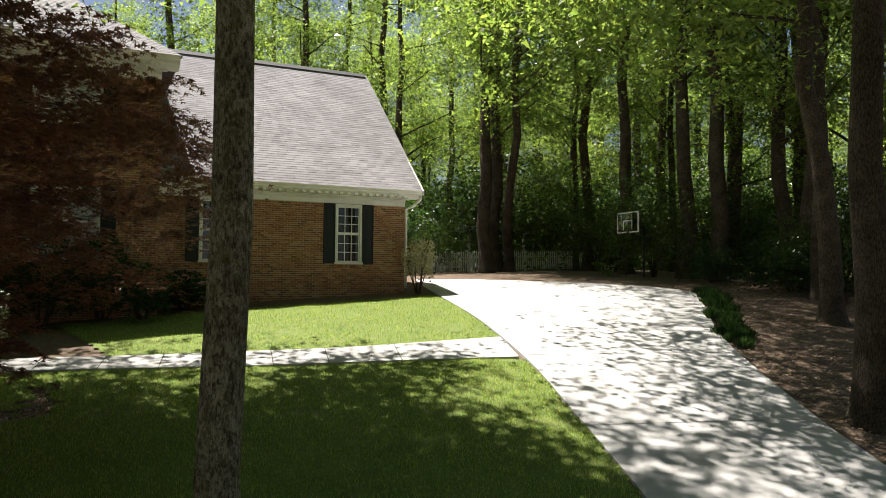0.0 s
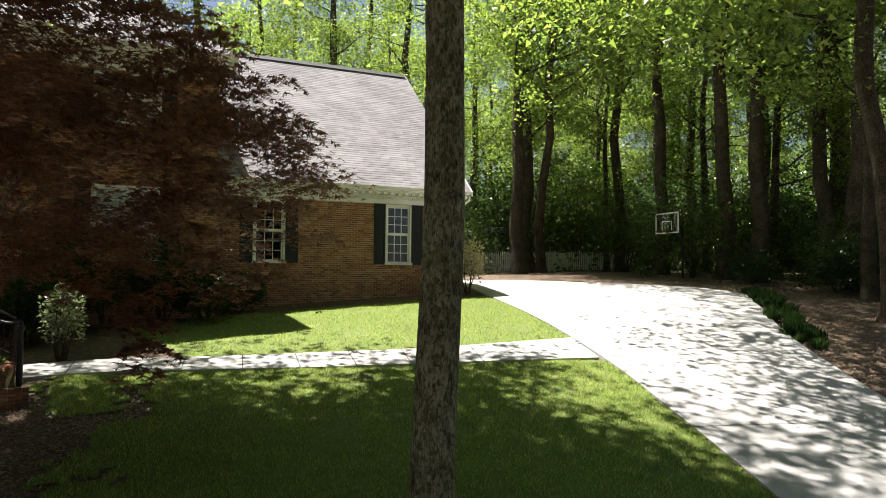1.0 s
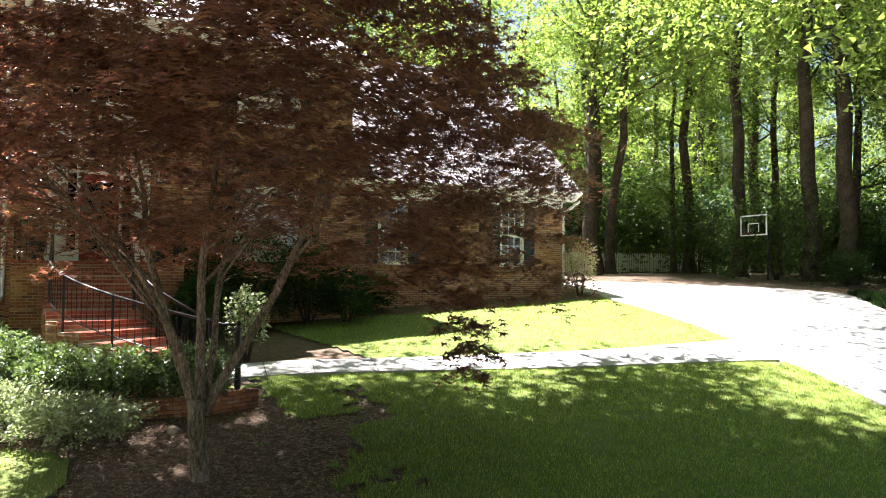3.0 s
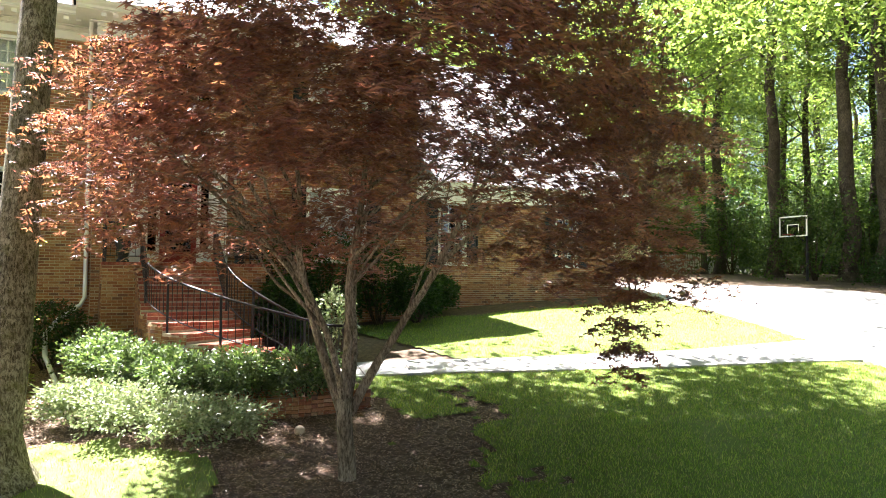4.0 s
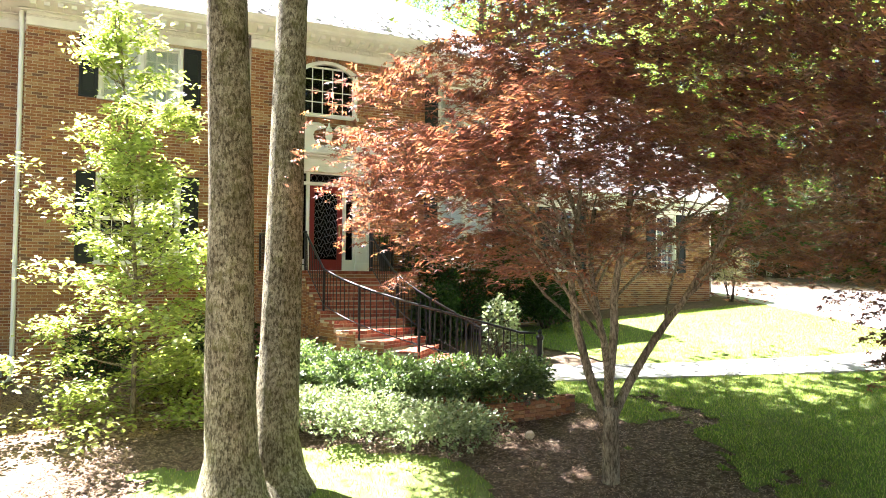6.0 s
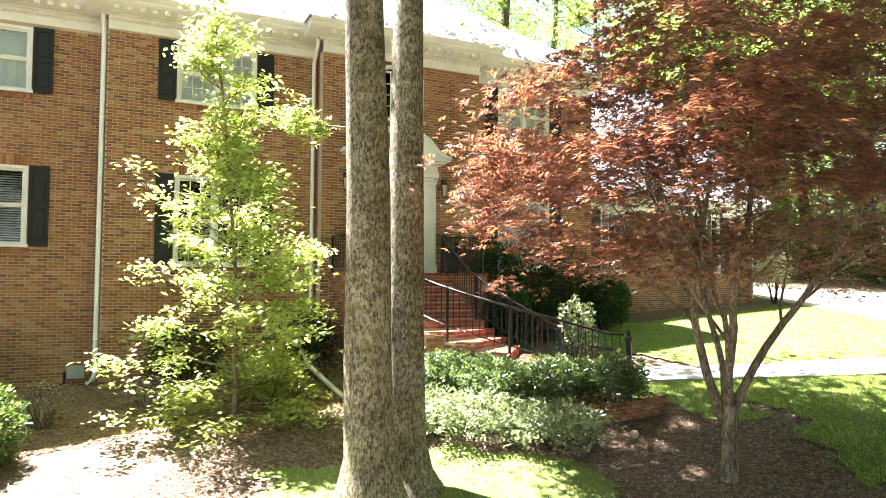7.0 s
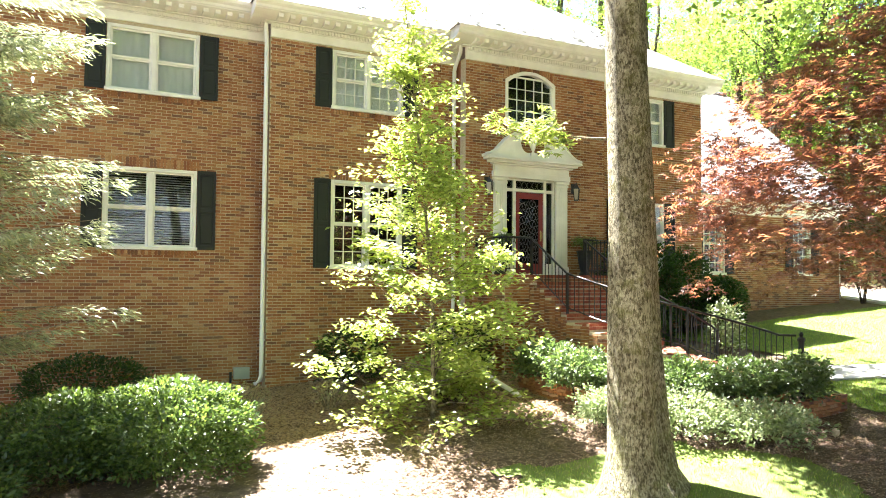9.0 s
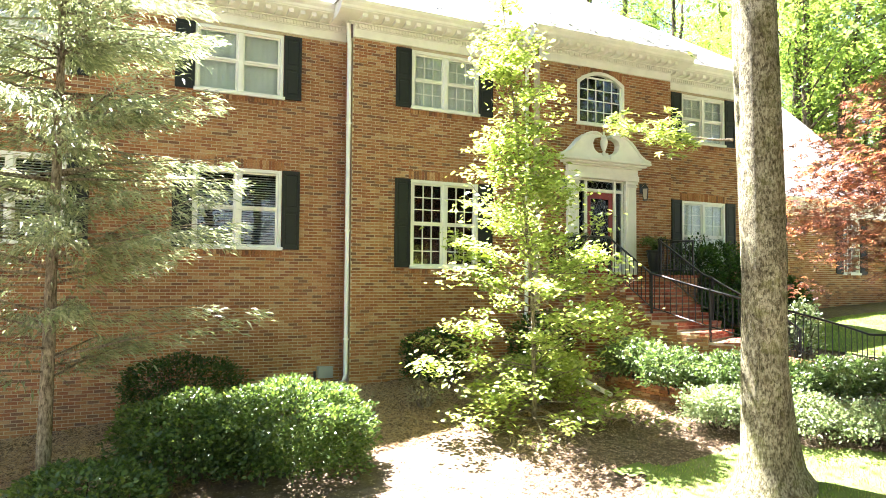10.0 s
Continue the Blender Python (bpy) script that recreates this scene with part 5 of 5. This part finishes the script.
for s in (-1, 1):
    p = Build()
    a, b = sorted((DC + s * 0.76, DC + s * 1.12))
    p.box(a, b, YD - 0.07, YD + 0.05, PZ, 5.45, 0.008)
    p.box(a - 0.03, b + 0.03, YD - 0.1, YD, PZ, PZ + 0.22, 0.012)
    for k in range(4):
        u = a + 0.07 + 0.073 * k
        p.box(u - 0.02, u + 0.02, YD - 0.082, YD - 0.06, PZ + 0.32, 5.28, 0.008)
    p.box(a - 0.02, b + 0.02, YD - 0.09, YD, 5.3, 5.36, 0.008).box(a - 0.035, b + 0.035, YD - 0.11, YD, 5.38, 5.45, 0.01)
    part("pilaster", p, WHITE, door, "white fluted pilaster")
en = Build().box(DC - 1.17, DC + 1.17, YD - 0.13, YD - 0.001, 5.455, 5.60, 0.008).box(DC - 1.14, DC + 1.14, YD - 0.11, YD - 0.001, 5.60, 5.76, 0.006)
en.box(DC - 1.22, DC + 1.22, YD - 0.17, YD - 0.001, 5.76, 5.81, 0.012).box(DC - 1.32, DC + 1.32, YD - 0.26, YD - 0.001, 5.81, 5.87, 0.014).box(DC - 1.42, DC + 1.42, YD - 0.33, YD - 0.001, 5.87, 5.93, 0.014)
part("entablature", en, WHITE, door, "white moulded entablature")
half = [(1.45, 0.0), (1.47, 0.07), (1.30, 0.12), (1.13, 0.22), (0.98, 0.38), (0.82, 0.54), (0.64, 0.655), (0.46, 0.71), (0.30, 0.715), (0.19, 0.68), (0.15, 0.62), (0.2, 0.585), (0.30, 0.575), (0.39, 0.52), (0.43, 0.42), (0.41, 0.31), (0.34, 0.22), (0.25, 0.17), (0.17, 0.17), (0.15, 0.13), (0.15, 0.0)]
for s in (-1, 1):
    pts = [(DC + s * a, 5.93 + b * 0.98) for a, b in half]
    b = Build().prism(pts, 0.2, lambda p, q, w: (p, YD - 0.21 + w, q))
    rim = [(DC + s * a, YD - 0.22, 5.93 + b2 * 0.98 - 0.02) for a, b2 in half[1:11]]
    b.tube(rim, 0.035, 6)
    part("pediment_scroll", b, WHITE, door, "white swan-neck pediment scroll")
ur = Build().box(DC - 0.145, DC + 0.145, YD - 0.2, YD - 0.02, 5.93, 6.05, 0.01).box(DC - 0.1, DC + 0.1, YD - 0.18, YD - 0.03, 6.05, 6.12, 0.01)
ur.lathe([(0.05, 0), (0.03, 0.05), (0.045, 0.08), (0.09, 0.2), (0.1, 0.32), (0.07, 0.38), (0.085, 0.4), (0.06, 0.44), (0.025, 0.48), (0.03, 0.52), (0.004, 0.58)], (DC, YD - 0.11, 6.12), 14)
part("urn_finial", ur, WHITE, door, "white turned urn finial", smooth=False)


def lantern(x, y, z):
    t = thing("wall_lantern", (x, y, z), "aged metal wall lantern with clear panes on brick", "lantern", "entry lanterns")
    part("back_plate", Build().box(x - 0.05, x + 0.05, y - 0.02, y, z - 0.05, z + 0.22, 0.006).tube([(x, y - 0.02, z + 0.12), (x, y - 0.12, z + 0.2), (x, y - 0.17, z + 0.16)], 0.012, 6), BLACK_METAL, t)
    c = (x, y - 0.17, 0)
    part("lantern_glass", Build().lathe([(0.065, z - 0.22), (0.1, z + 0.06)], c, 4), LANTERN_GLASS, t, "smoky glass body")
    f = Build()
    for k in range(4):
        a = math.pi / 2 * k
        f.tube([(c[0] + 0.067 * math.cos(a), c[1] + 0.067 * math.sin(a), z - 0.23), (c[0] + 0.103 * math.cos(a), c[1] + 0.103 * math.sin(a), z + 0.07)], 0.011, 5)
    f.lathe([(0.075, z - 0.25), (0.075, z - 0.22)], c, 4).lathe([(0.12, z + 0.06), (0.11, z + 0.085), (0.05, z + 0.15), (0.015, z + 0.18), (0.01, z + 0.23)], c, 4)
    part("cage", f, BLACK_METAL, t, "dark metal cage and cap")


lantern(-6.02, YD, 5.22)
lantern(-3.36, YD, 5.22)


# ---- iron railings ----
def railing(pts, posts, label, height=0.86, gap=0.125):
    """Top rail, bottom rail and balusters along pts on the step line."""
    t = thing("railing", pts[0], label, "railing", "iron railings")
    P = [Vector(p) for p in pts]
    up = Vector((0, 0, height))
    part("handrail", Build().tube([p + up for p in P], 0.024, 7), BLACK_METAL, t, "dark rounded handrail", smooth=True)
    part("bottom_rail", Build().tube([p + Vector((0, 0, 0.13)) for p in P], 0.013, 5), BLACK_METAL, t)
    dist = 0.0
    nxt = 0.07
    proto = None
    for a, b in zip(P, P[1:]):
        ln = (b - a).length
        while nxt < dist + ln:
            p = a.lerp(b, (nxt - dist) / ln)
            if proto is None:
                proto = part("baluster", Build().box(p.x - 0.0065, p.x + 0.0065, p.y - 0.0065, p.y + 0.0065, p.z + 0.13, p.z + height), BLACK_METAL, t)
                first = p.copy()
            else:
                o = new("baluster", proto.data)
                o.parent = t
                o.location = p - first
            nxt += gap
        dist += ln
    for i in posts:
        p = P[i]
        part("post", Build().box(p.x - 0.022, p.x + 0.022, p.y - 0.022, p.y + 0.022, p.z - 0.3, p.z + height + 0.03, 0.004), BLACK_METAL, t)
    return t


def stair_line(off_straight, rad):
    out = [(off_straight, YP + 0.1 - 0.28 * k, PZ - RISE * k) for k in range(6)]
    out += [arc(rad, 180 + 90 * k / 14, PZ - RISE * 5 - RISE * k / 2) for k in range(1, 15)]
    return out


NEWEL = (-2.5, 15.97)
railing(stair_line(XA + 0.1, RO - 0.1) + [(NEWEL[0] - 0.02, NEWEL[1] + 0.1, PZ - RISE * 12)], (0, 5, 9, 13), "curved black iron railing on the outer side of the steps", gap=0.15)
railing(stair_line(XB - 0.1, RI + 0.1), (0, 6, 12, 19), "curved black iron railing on the inner side of the steps")
railing([(-6.34, YD - 0.1, PZ), (-6.34, YP + 0.06, PZ), (-5.62, YP + 0.06, PZ)], (0, 1, 2), "black iron railing round the porch")
railing([(-4.05, YP + 0.06, PZ), (-2.98, YP + 0.06, PZ), (-2.98, YD - 0.1, PZ)], (0, 1, 2), "black iron railing round the porch")
# a stout newel where the outer railing meets the walkway
solo("newel_post", Build().lathe([(0.075, 0), (0.075, 0.05), (0.055, 0.08), (0.055, 1.1), (0.075, 1.13), (0.075, 1.17), (0.03, 1.21), (0.045, 1.25), (0.02, 1.3)], (*NEWEL, lift(*NEWEL)), 10), BLACK_METAL, "stout black iron newel post at the foot of the steps", "post")


def potted_fern(x, y, rng):
    t = thing("planter", (x, y, PZ), "tall dark planter with an arching green fern", "planter", "porch planters")
    part("pot", Build().lathe([(0.13, 0), (0.14, 0.05), (0.1, 0.1), (0.15, 0.3), (0.19, 0.58), (0.22, 0.62), (0.2, 0.65), (0.15, 0.62)], (x, y, PZ), 14), POT, t)
    cs, aims = [], []
    for i in range(60):
        a = rng.uniform(0, 6.283)
        R = rng.uniform(0.2, 0.48)
        for k in range(14):
            f = k / 13
            cs.append((math.cos(a) * R * f, math.sin(a) * R * f, 0.62 + 0.42 * math.sin(f * 2.3) * rng.uniform(0.8, 1.1) - 0.1 * f))
            aims.append((math.cos(a + 1.3 * (-1) ** k), math.sin(a + 1.3 * (-1) ** k), -0.2))
    f = new("fern_fronds", shower("fern_fronds", cs, rng.uniform(0.07, 0.12, len(cs)), SPRAY, LEAF_BOX, rng, flat=0.4, aim=np.array(aims)))
    f.parent = t
    tagged(f, "arching green fern fronds", kind="stuff")


potted_fern(-5.95, YD - 0.55, rng)
potted_fern(-3.32, YD - 0.45, rng)

# ---- downspouts and service box ----


def downspout(pts, label):
    t = thing("downspout", pts[-1], label, "downspout", "downspouts")
    part("pipe", Build().tube(pts, 0.05, 8), WHITE, t, smooth=True)
    s = Build()
    zz = [p[2] for p in pts]
    x, y = pts[3][0], pts[3][1]
    for z in np.arange(max(1.5, min(zz) + 0.6), max(zz) - 1.0, 2.4):
        s.box(x - 0.055, x + 0.055, y - 0.048, y + 0.03, z, z + 0.04)
    if s.v:
        part("strap", s, WHITE, t)


xs_ = -11.40
downspout([(xs_ - 0.02, YL - 0.42, 8.72), (xs_ - 0.02, YL - 0.42, 8.5), (xs_ + 0.0, YC + 0.06, 8.2), (xs_, YC + 0.04, 8.1), (xs_, YC + 0.04, 0.75), (xs_ - 0.04, YC, 0.64), (xs_ - 0.16, YC - 0.06, 0.58)], "white metal downspout in the corner of two brick walls")
xs_ = -6.70
downspout([(xs_ - 0.02, YC - 0.42, 8.72), (xs_ - 0.02, YC - 0.42, 8.5), (xs_, YC - 0.1, 8.2), (xs_, YC - 0.06, 8.1), (xs_, YC - 0.06, 2.2), (xs_ - 0.1, YC - 0.2, 2.0), (xs_ - 0.5, YC - 0.9, 1.75), (xs_ - 0.75, YC - 1.6, 1.45), (xs_ - 0.72, YC - 2.3, 1.05), (xs_ - 0.55, YC - 3.1, 0.75), (xs_ - 0.42, YC - 3.75, 0.55)], "white downspout with a long angled outlet pipe")
downspout([(10.38, YG - 0.4, 5.5), (10.38, YG - 0.38, 5.38), (10.2, YG - 0.1, 5.15), (10.02, YG + 0.05, 5.05), (10.02, YG + 0.05, 2.3)], "white downspout at the garage corner")
sb = thing("service_box", (-11.75, YL - 0.1, 0.7), "grey metal service box at the foot of the wall", "service box")
part("box_body", Build().box(-11.92, -11.6, YL - 0.16, YL, 0.66, 0.9, 0.01), GREY_BOX, sb)
part("box_lid", Build().box(-11.93, -11.59, YL - 0.175, YL - 0.16, 0.65, 0.91, 0.004), GREY_BOX, sb)
part("conduit", Build().tube([(-11.98, YL - 0.06, 0.8), (-11.98, YL - 0.06, 0.55), (-12.3, YL - 0.25, 0.42)], 0.03, 7), BLACK_PIPE, sb, "black drain pipe")

# ---- beds round the stairs ----
low = thing("garden_wall", arc(4.1, 225, 0.5), "low curved brick retaining wall below a hedge", "garden wall", kind="structure")
gw = Build()
gl = [arc(4.05, 176 + 100 * k / 34, 0)[:2] for k in range(35)]
for k in range(34):
    p, q = gl[k], gl[k + 1]
    gz0 = lift(*p) - 0.1
    core = [(p[0], p[1]), (q[0], q[1])]
    for row in range(6):
        z0 = gz0 + row * COURSE
        ln = math.hypot(q[0] - p[0], q[1] - p[1])
        nx, ny = (q[1] - p[1]) / ln, -(q[0] - p[0]) / ln
        s = 0.5 if row % 2 else 0.0
        for u, w in ((0.02, 0.97),) if not row % 2 else ((0.0, 0.47), (0.52, 1.0)):
            a = (p[0] + (q[0] - p[0]) * u, p[1] + (q[1] - p[1]) * u)
            b = (p[0] + (q[0] - p[0]) * w, p[1] + (q[1] - p[1]) * w)
            gw.prism([(a[0] - nx * 0.18, a[1] - ny * 0.18), (b[0] - nx * 0.18, b[1] - ny * 0.18), (b[0], b[1]), (a[0], a[1])], COURSE - 0.01, lambda x, y, w2: (x, y, z0 + w2))
part("wall_bricks", gw, BRICK, low, kind="stuff")
mc = Build()
for k in range(34):
    p, q = arc(3.98, 176 + 100 * k / 34, 0), arc(3.98, 176 + 100 * (k + 1) / 34, 0)
    a, b = arc(3.9, 176 + 100 * k / 34, 0), arc(3.9, 176 + 100 * (k + 1) / 34, 0)
    z0 = lift(p[0], p[1]) - 0.1
    mc.prism([a[:2], b[:2], q[:2], p[:2]], 6 * COURSE - 0.02, lambda x, y, w2: (x, y, z0 + w2))
part("wall_core", mc, MORTAR, low)
for k in range(6):
    p = arc(3.72 + 0.12 * (k % 2), 183 + 15.5 * k, 0)
    bush((p[0], p[1], lift(p[0], p[1]) + 0.02), 0.66, 0.58, 0.95, 4600, rng, LEAF_HEDGE, 0.075, "glossy green evergreen hedge shrub behind a low brick wall", group="stair hedge", hollow=0.5, low=0.16, lumpy=0.5)
for x, y, w, h in ((-2.2, 21.3, 0.8, 2.7), (-1.0, 21.6, 0.9, 2.6), (0.4, 21.8, 0.8, 2.3), (1.4, 21.5, 0.7, 1.5), (2.6, 22.9, 0.7, 1.1), (-2.6, 20.2, 0.6, 1.6)):
    bush(ground_at(x, y), w, 0.7, h, 4200, rng, LEAF_DARK, 0.09, "dark glossy evergreen shrub beside the entry", group="entry shrubs", hollow=0.7, low=0.05)
bush(ground_at(-1.9, 18.4, 0.0), 0.4, 0.38, 1.4, 1100, rng, LEAF_AZALEA, 0.09, "loose variegated light green shrub beside the steps", hollow=0.5, lumpy=0.4, low=0.15)
bush(ground_at(10.15, 23.0), 0.55, 0.5, 1.7, 1700, rng, LEAF_PALE, 0.09, "pale flowering shrub at the garage corner", hollow=0.4, lumpy=0.5, low=0.18)
bush(ground_at(-12.35, 20.0), 0.6, 0.45, 0.85, 620, rng, LEAF_PALE, 0.05, "bare twiggy shrub with a few dry leaves", hollow=0.5, lumpy=0.4, stems=26, bark=BARK_MAPLE)
bush(ground_at(-10.6, 20.3), 0.4, 0.3, 0.55, 320, rng, LEAF_PALE, 0.05, "small bare twiggy shrub on mulch", hollow=0.5, lumpy=0.4, stems=14, bark=BARK_MAPLE)
bush(ground_at(-8.5, 19.2), 0.9, 0.8, 1.0, 3000, rng, LEAF_LIME, 0.08, "loose light green shrub at the foot of the young tree", hollow=0.4, lumpy=0.45, low=0.05)
bush(ground_at(-7.4, 20.9), 0.8, 0.6, 1.4, 3500, rng, LEAF_DARK, 0.08, "dark green shrub between the downspout and the stairs", hollow=0.6, group="wall shrubs", low=0.05)
solo("garden_stone", Build().bm((lambda m: (bmesh.ops.create_icosphere(m, subdivisions=2, radius=0.085, matrix=Matrix.LocRotScale((-3.75, 14.4, lift(-3.75, 14.4) + 0.06), None, (1, 0.7, 0.9))), m)[1])(bmesh.new())), MORTAR, "small tan stone on the mulch under the maple", "stone")

# border of strap-leaved clumps along the driveway
tuft = thing("border_clump", ground_at(18.6, 18.2), "clump of arching green strap leaves edging the driveway", "plant", "driveway border")
n = 220
f = new("foliage", shower("foliage", np.concatenate([rng.normal(size=(n, 2)) * 0.1, np.zeros((n, 1))], 1), rng.uniform(0.2, 0.4, n), GRASS, LEAF_DARK, rng, flat=0.55))
f.parent = tuft
q = random.Random(3)
for k in range(44):
    u = k / 43
    i = 37 + int(u * 18)
    ex, ey = drive_r[min(i, len(drive_r) - 1)]
    s = q.uniform(0.4, 0.85)
    copy_thing(tuft, Matrix.Translation(ground_at(ex + q.uniform(0.15, 0.9), ey + q.uniform(-0.3, 0.3))) @ Matrix.Rotation(q.uniform(0, 6.28), 4, "Z") @ Matrix.Diagonal((s, s, s, 1)))

# ---- yard edge: fence, arbour, hoop ----
fence = thing("picket_fence", ground_at(23, 36), "weathered white wooden picket fence before the woods", "fence")
pk = None
x = 15.6
while x < 29.6:
    b = Build().prism([(-0.04, 0), (0.04, 0), (0.04, 0.98), (0, 1.08), (-0.04, 0.98)], 0.02, lambda a, c, w: (x + a, 36.0 + w, lift(x, 36) + 0.06 + c))
    if pk is None:
        pk = part("picket", b, WHITE, fence)
        x_first, z_first = x, lift(x, 36)
    else:
        o = new("picket", pk.data)
        o.parent = fence
        o.location = (x - x_first, 0, lift(x, 36) - z_first)
    x += 0.135
for zz in (0.3, 0.8):
    part("rail", Build().tube([(u, 36.05, lift(u, 36) + zz) for u in np.arange(15.5, 29.7, 1.0)], 0.035, 4), WHITE, fence)
for u in np.arange(15.6, 29.7, 2.33):
    part("post", Build().box(u - 0.05, u + 0.05, 36.05, 36.15, lift(u, 36) - 0.2, lift(u, 36) + 1.15, 0.01), WHITE, fence)
arbour = thing("garden_arbour", ground_at(22.8, 40), "white painted garden arbour beyond the picket fence", "arbour")
za = lift(22.8, 40)
for u in (20.8, 22.6, 25.4):
    for v in (39.6, 40.8):
        part("post", Build().box(u - 0.07, u + 0.07, v - 0.07, v + 0.07, za - 0.3, za + 2.35, 0.01), WHITE, arbour)
for v in (39.6, 40.8):
    part("beam", Build().box(20.4, 25.8, v - 0.05, v + 0.05, za + 2.35, za + 2.55, 0.01), WHITE, arbour)
for k in range(13):
    part("rafter", Build().box(20.6 + 0.41 * k, 20.66 + 0.41 * k, 39.2, 41.2, za + 2.55, za + 2.68), WHITE, arbour)

hoop = thing("basketball_hoop", ground_at(21.9, 25.3), "white-framed basketball backboard on a dark pole beside the driveway", "basketball hoop")
bx, by0, by1, bz0, bz1 = 21.0, 24.62, 26.02, 4.66, 5.56
fb = Build().box(bx, bx + 0.05, by0, by0 + 0.06, bz0, bz1, 0.008).box(bx, bx + 0.05, by1 - 0.06, by1, bz0, bz1, 0.008).box(bx, bx + 0.05, by0 + 0.06, by1 - 0.06, bz0, bz0 + 0.06, 0.008).box(bx, bx + 0.05, by0 + 0.06, by1 - 0.06, bz1 - 0.06, bz1, 0.008)
part("board_frame", fb, WHITE, hoop, "white board frame")
g = part("board_panel", Build().box(bx + 0.015, bx + 0.025, by0 + 0.06, by1 - 0.06, bz0 + 0.06, bz1 - 0.06), GLASS, hoop, "clear backboard panel")
ym = (by0 + by1) / 2
part("target_square", Build().box(bx + 0.008, bx + 0.013, ym - 0.3, ym + 0.3, bz0 + 0.5, bz0 + 0.54).box(bx + 0.008, bx + 0.013, ym - 0.3, ym - 0.26, bz0 + 0.15, bz0 + 0.5).box(bx + 0.008, bx + 0.013, ym + 0.26, ym + 0.3, bz0 + 0.15, bz0 + 0.5), WHITE, hoop, "white target square")
part("rim", Build().tube([(bx - 0.3 + 0.23 * math.cos(a * math.pi / 8), ym + 0.23 * math.sin(a * math.pi / 8), bz0 + 0.08) for a in range(17)], 0.012, 6).box(bx - 0.08, bx, ym - 0.06, ym + 0.06, bz0 + 0.05, bz0 + 0.1), RED_DOOR, hoop, "red-orange rim")
part("pole", Build().tube([(21.9, ym, lift(21.9, ym) - 0.2), (21.9, ym, 4.9), (21.6, ym, 5.1), (bx + 0.06, ym, 5.15)], 0.055, 8).tube([(21.88, ym, 4.4), (bx + 0.06, ym, 4.8)], 0.03, 6), BLACK_METAL, hoop, "dark steel pole and arm")

# leafy side branch on the twin tree
br = thing("tree_branch", (-8.45, 14.6, 4.9), "low side branch with bright lime leaves on the twin trunk", "branch")
b = Build()
pts = []
rb = np.random.default_rng(2)
main = limb(b, (0, 0, 0), (-0.35, 0.75, 0.12), 1.7, 0.02, 0.006, rb, 0.3, 8, 6)
for p in main[2:]:
    pts += limb(b, p, (rb.normal(), rb.normal(), 0.1), 0.45, 0.008, 0.003, rb, 0.4, 4, 4)[1:]
part("twig", b.mesh("twig", BARK_MAPLE), None, br)
pts = np.array([tuple(p) for p in pts])
c = pts[rb.integers(0, len(pts), 260)] + rb.normal(size=(260, 3)) * 0.09
f = new("foliage", shower("foliage", c, rb.uniform(0.1, 0.18, 260), PALM, LEAF_LIME, rb, flat=0.5))
f.parent = br


# ---- loose litter on the bed ----
def litter(name, x0, x1, y0, y1, n, size, avoid, label, shape=CLUMP, mat=LITTER):
    pts = []
    while len(pts) < n:
        x, y = rng.uniform(x0, x1), rng.uniform(y0, y1)
        if not avoid(x, y):
            pts.append((x, y, lift(x, y) + rough(x, y) - 0.012 + abs(rng.normal()) * 0.012))
    solo(name, shower(name, pts, rng.uniform(0.5, 1.3, n) * size, shape, mat, rng, flat=0.75), None, label, "leaf litter", "stuff")


litter("leaf_litter", -18, 1.5, 9.0, 22.3, 85000, 0.055, lambda x, y: x > bed_edge(y) + 0.1 + bed_blur(x, y) and rng.random() < 0.7 or x > bed_edge(y) + 2.6 or (x < -10.6 + 0.5 * (y - 17) and y < 18.6 and rng.random() < 0.85) or (x > -6.6 and y > 15.6 and (x - SC[0]) ** 2 + (y - SC[1]) ** 2 < 17) or grass_patch(x, y) and rng.random() < 0.7, "dry brown fallen leaves scattered over mulch")
litter("wheat_straw", -18, -6.4, 17.6, 23.0, 42000, 0.13, lambda x, y: y > 22.5 and x > -11.3 or x < -10.6 + 0.5 * (y - 17) and y < 18.6, "pale dry straw mulch along the house wall", SPRAY, STRAW)
litter("pine_straw", 10.5, 27, 5.5, 22, 22000, 0.085, lambda x, y: side(drive_r, x, y) < 0.1, "dry brown leaves and needles beside the driveway")

# ---- single bricks and shingles ----
bb = Build()
brick_front(bb, 0, LONG - 0.010, 0, 0, COURSE - 0.010)
brick_mesh = bb.mesh("brick", BRICK)
for ob, x, y, z in house_bricks:
    o = new("brick", brick_mesh)
    o.parent = ob
    o.location = (x, y, z)
for ob, v, fs in shingle_parts:
    me = bpy.data.meshes.new("shingle")
    me.from_pydata(v, [], fs)
    me.materials.append(SHINGLE)
    o = new("shingle", me)
    o.parent = ob
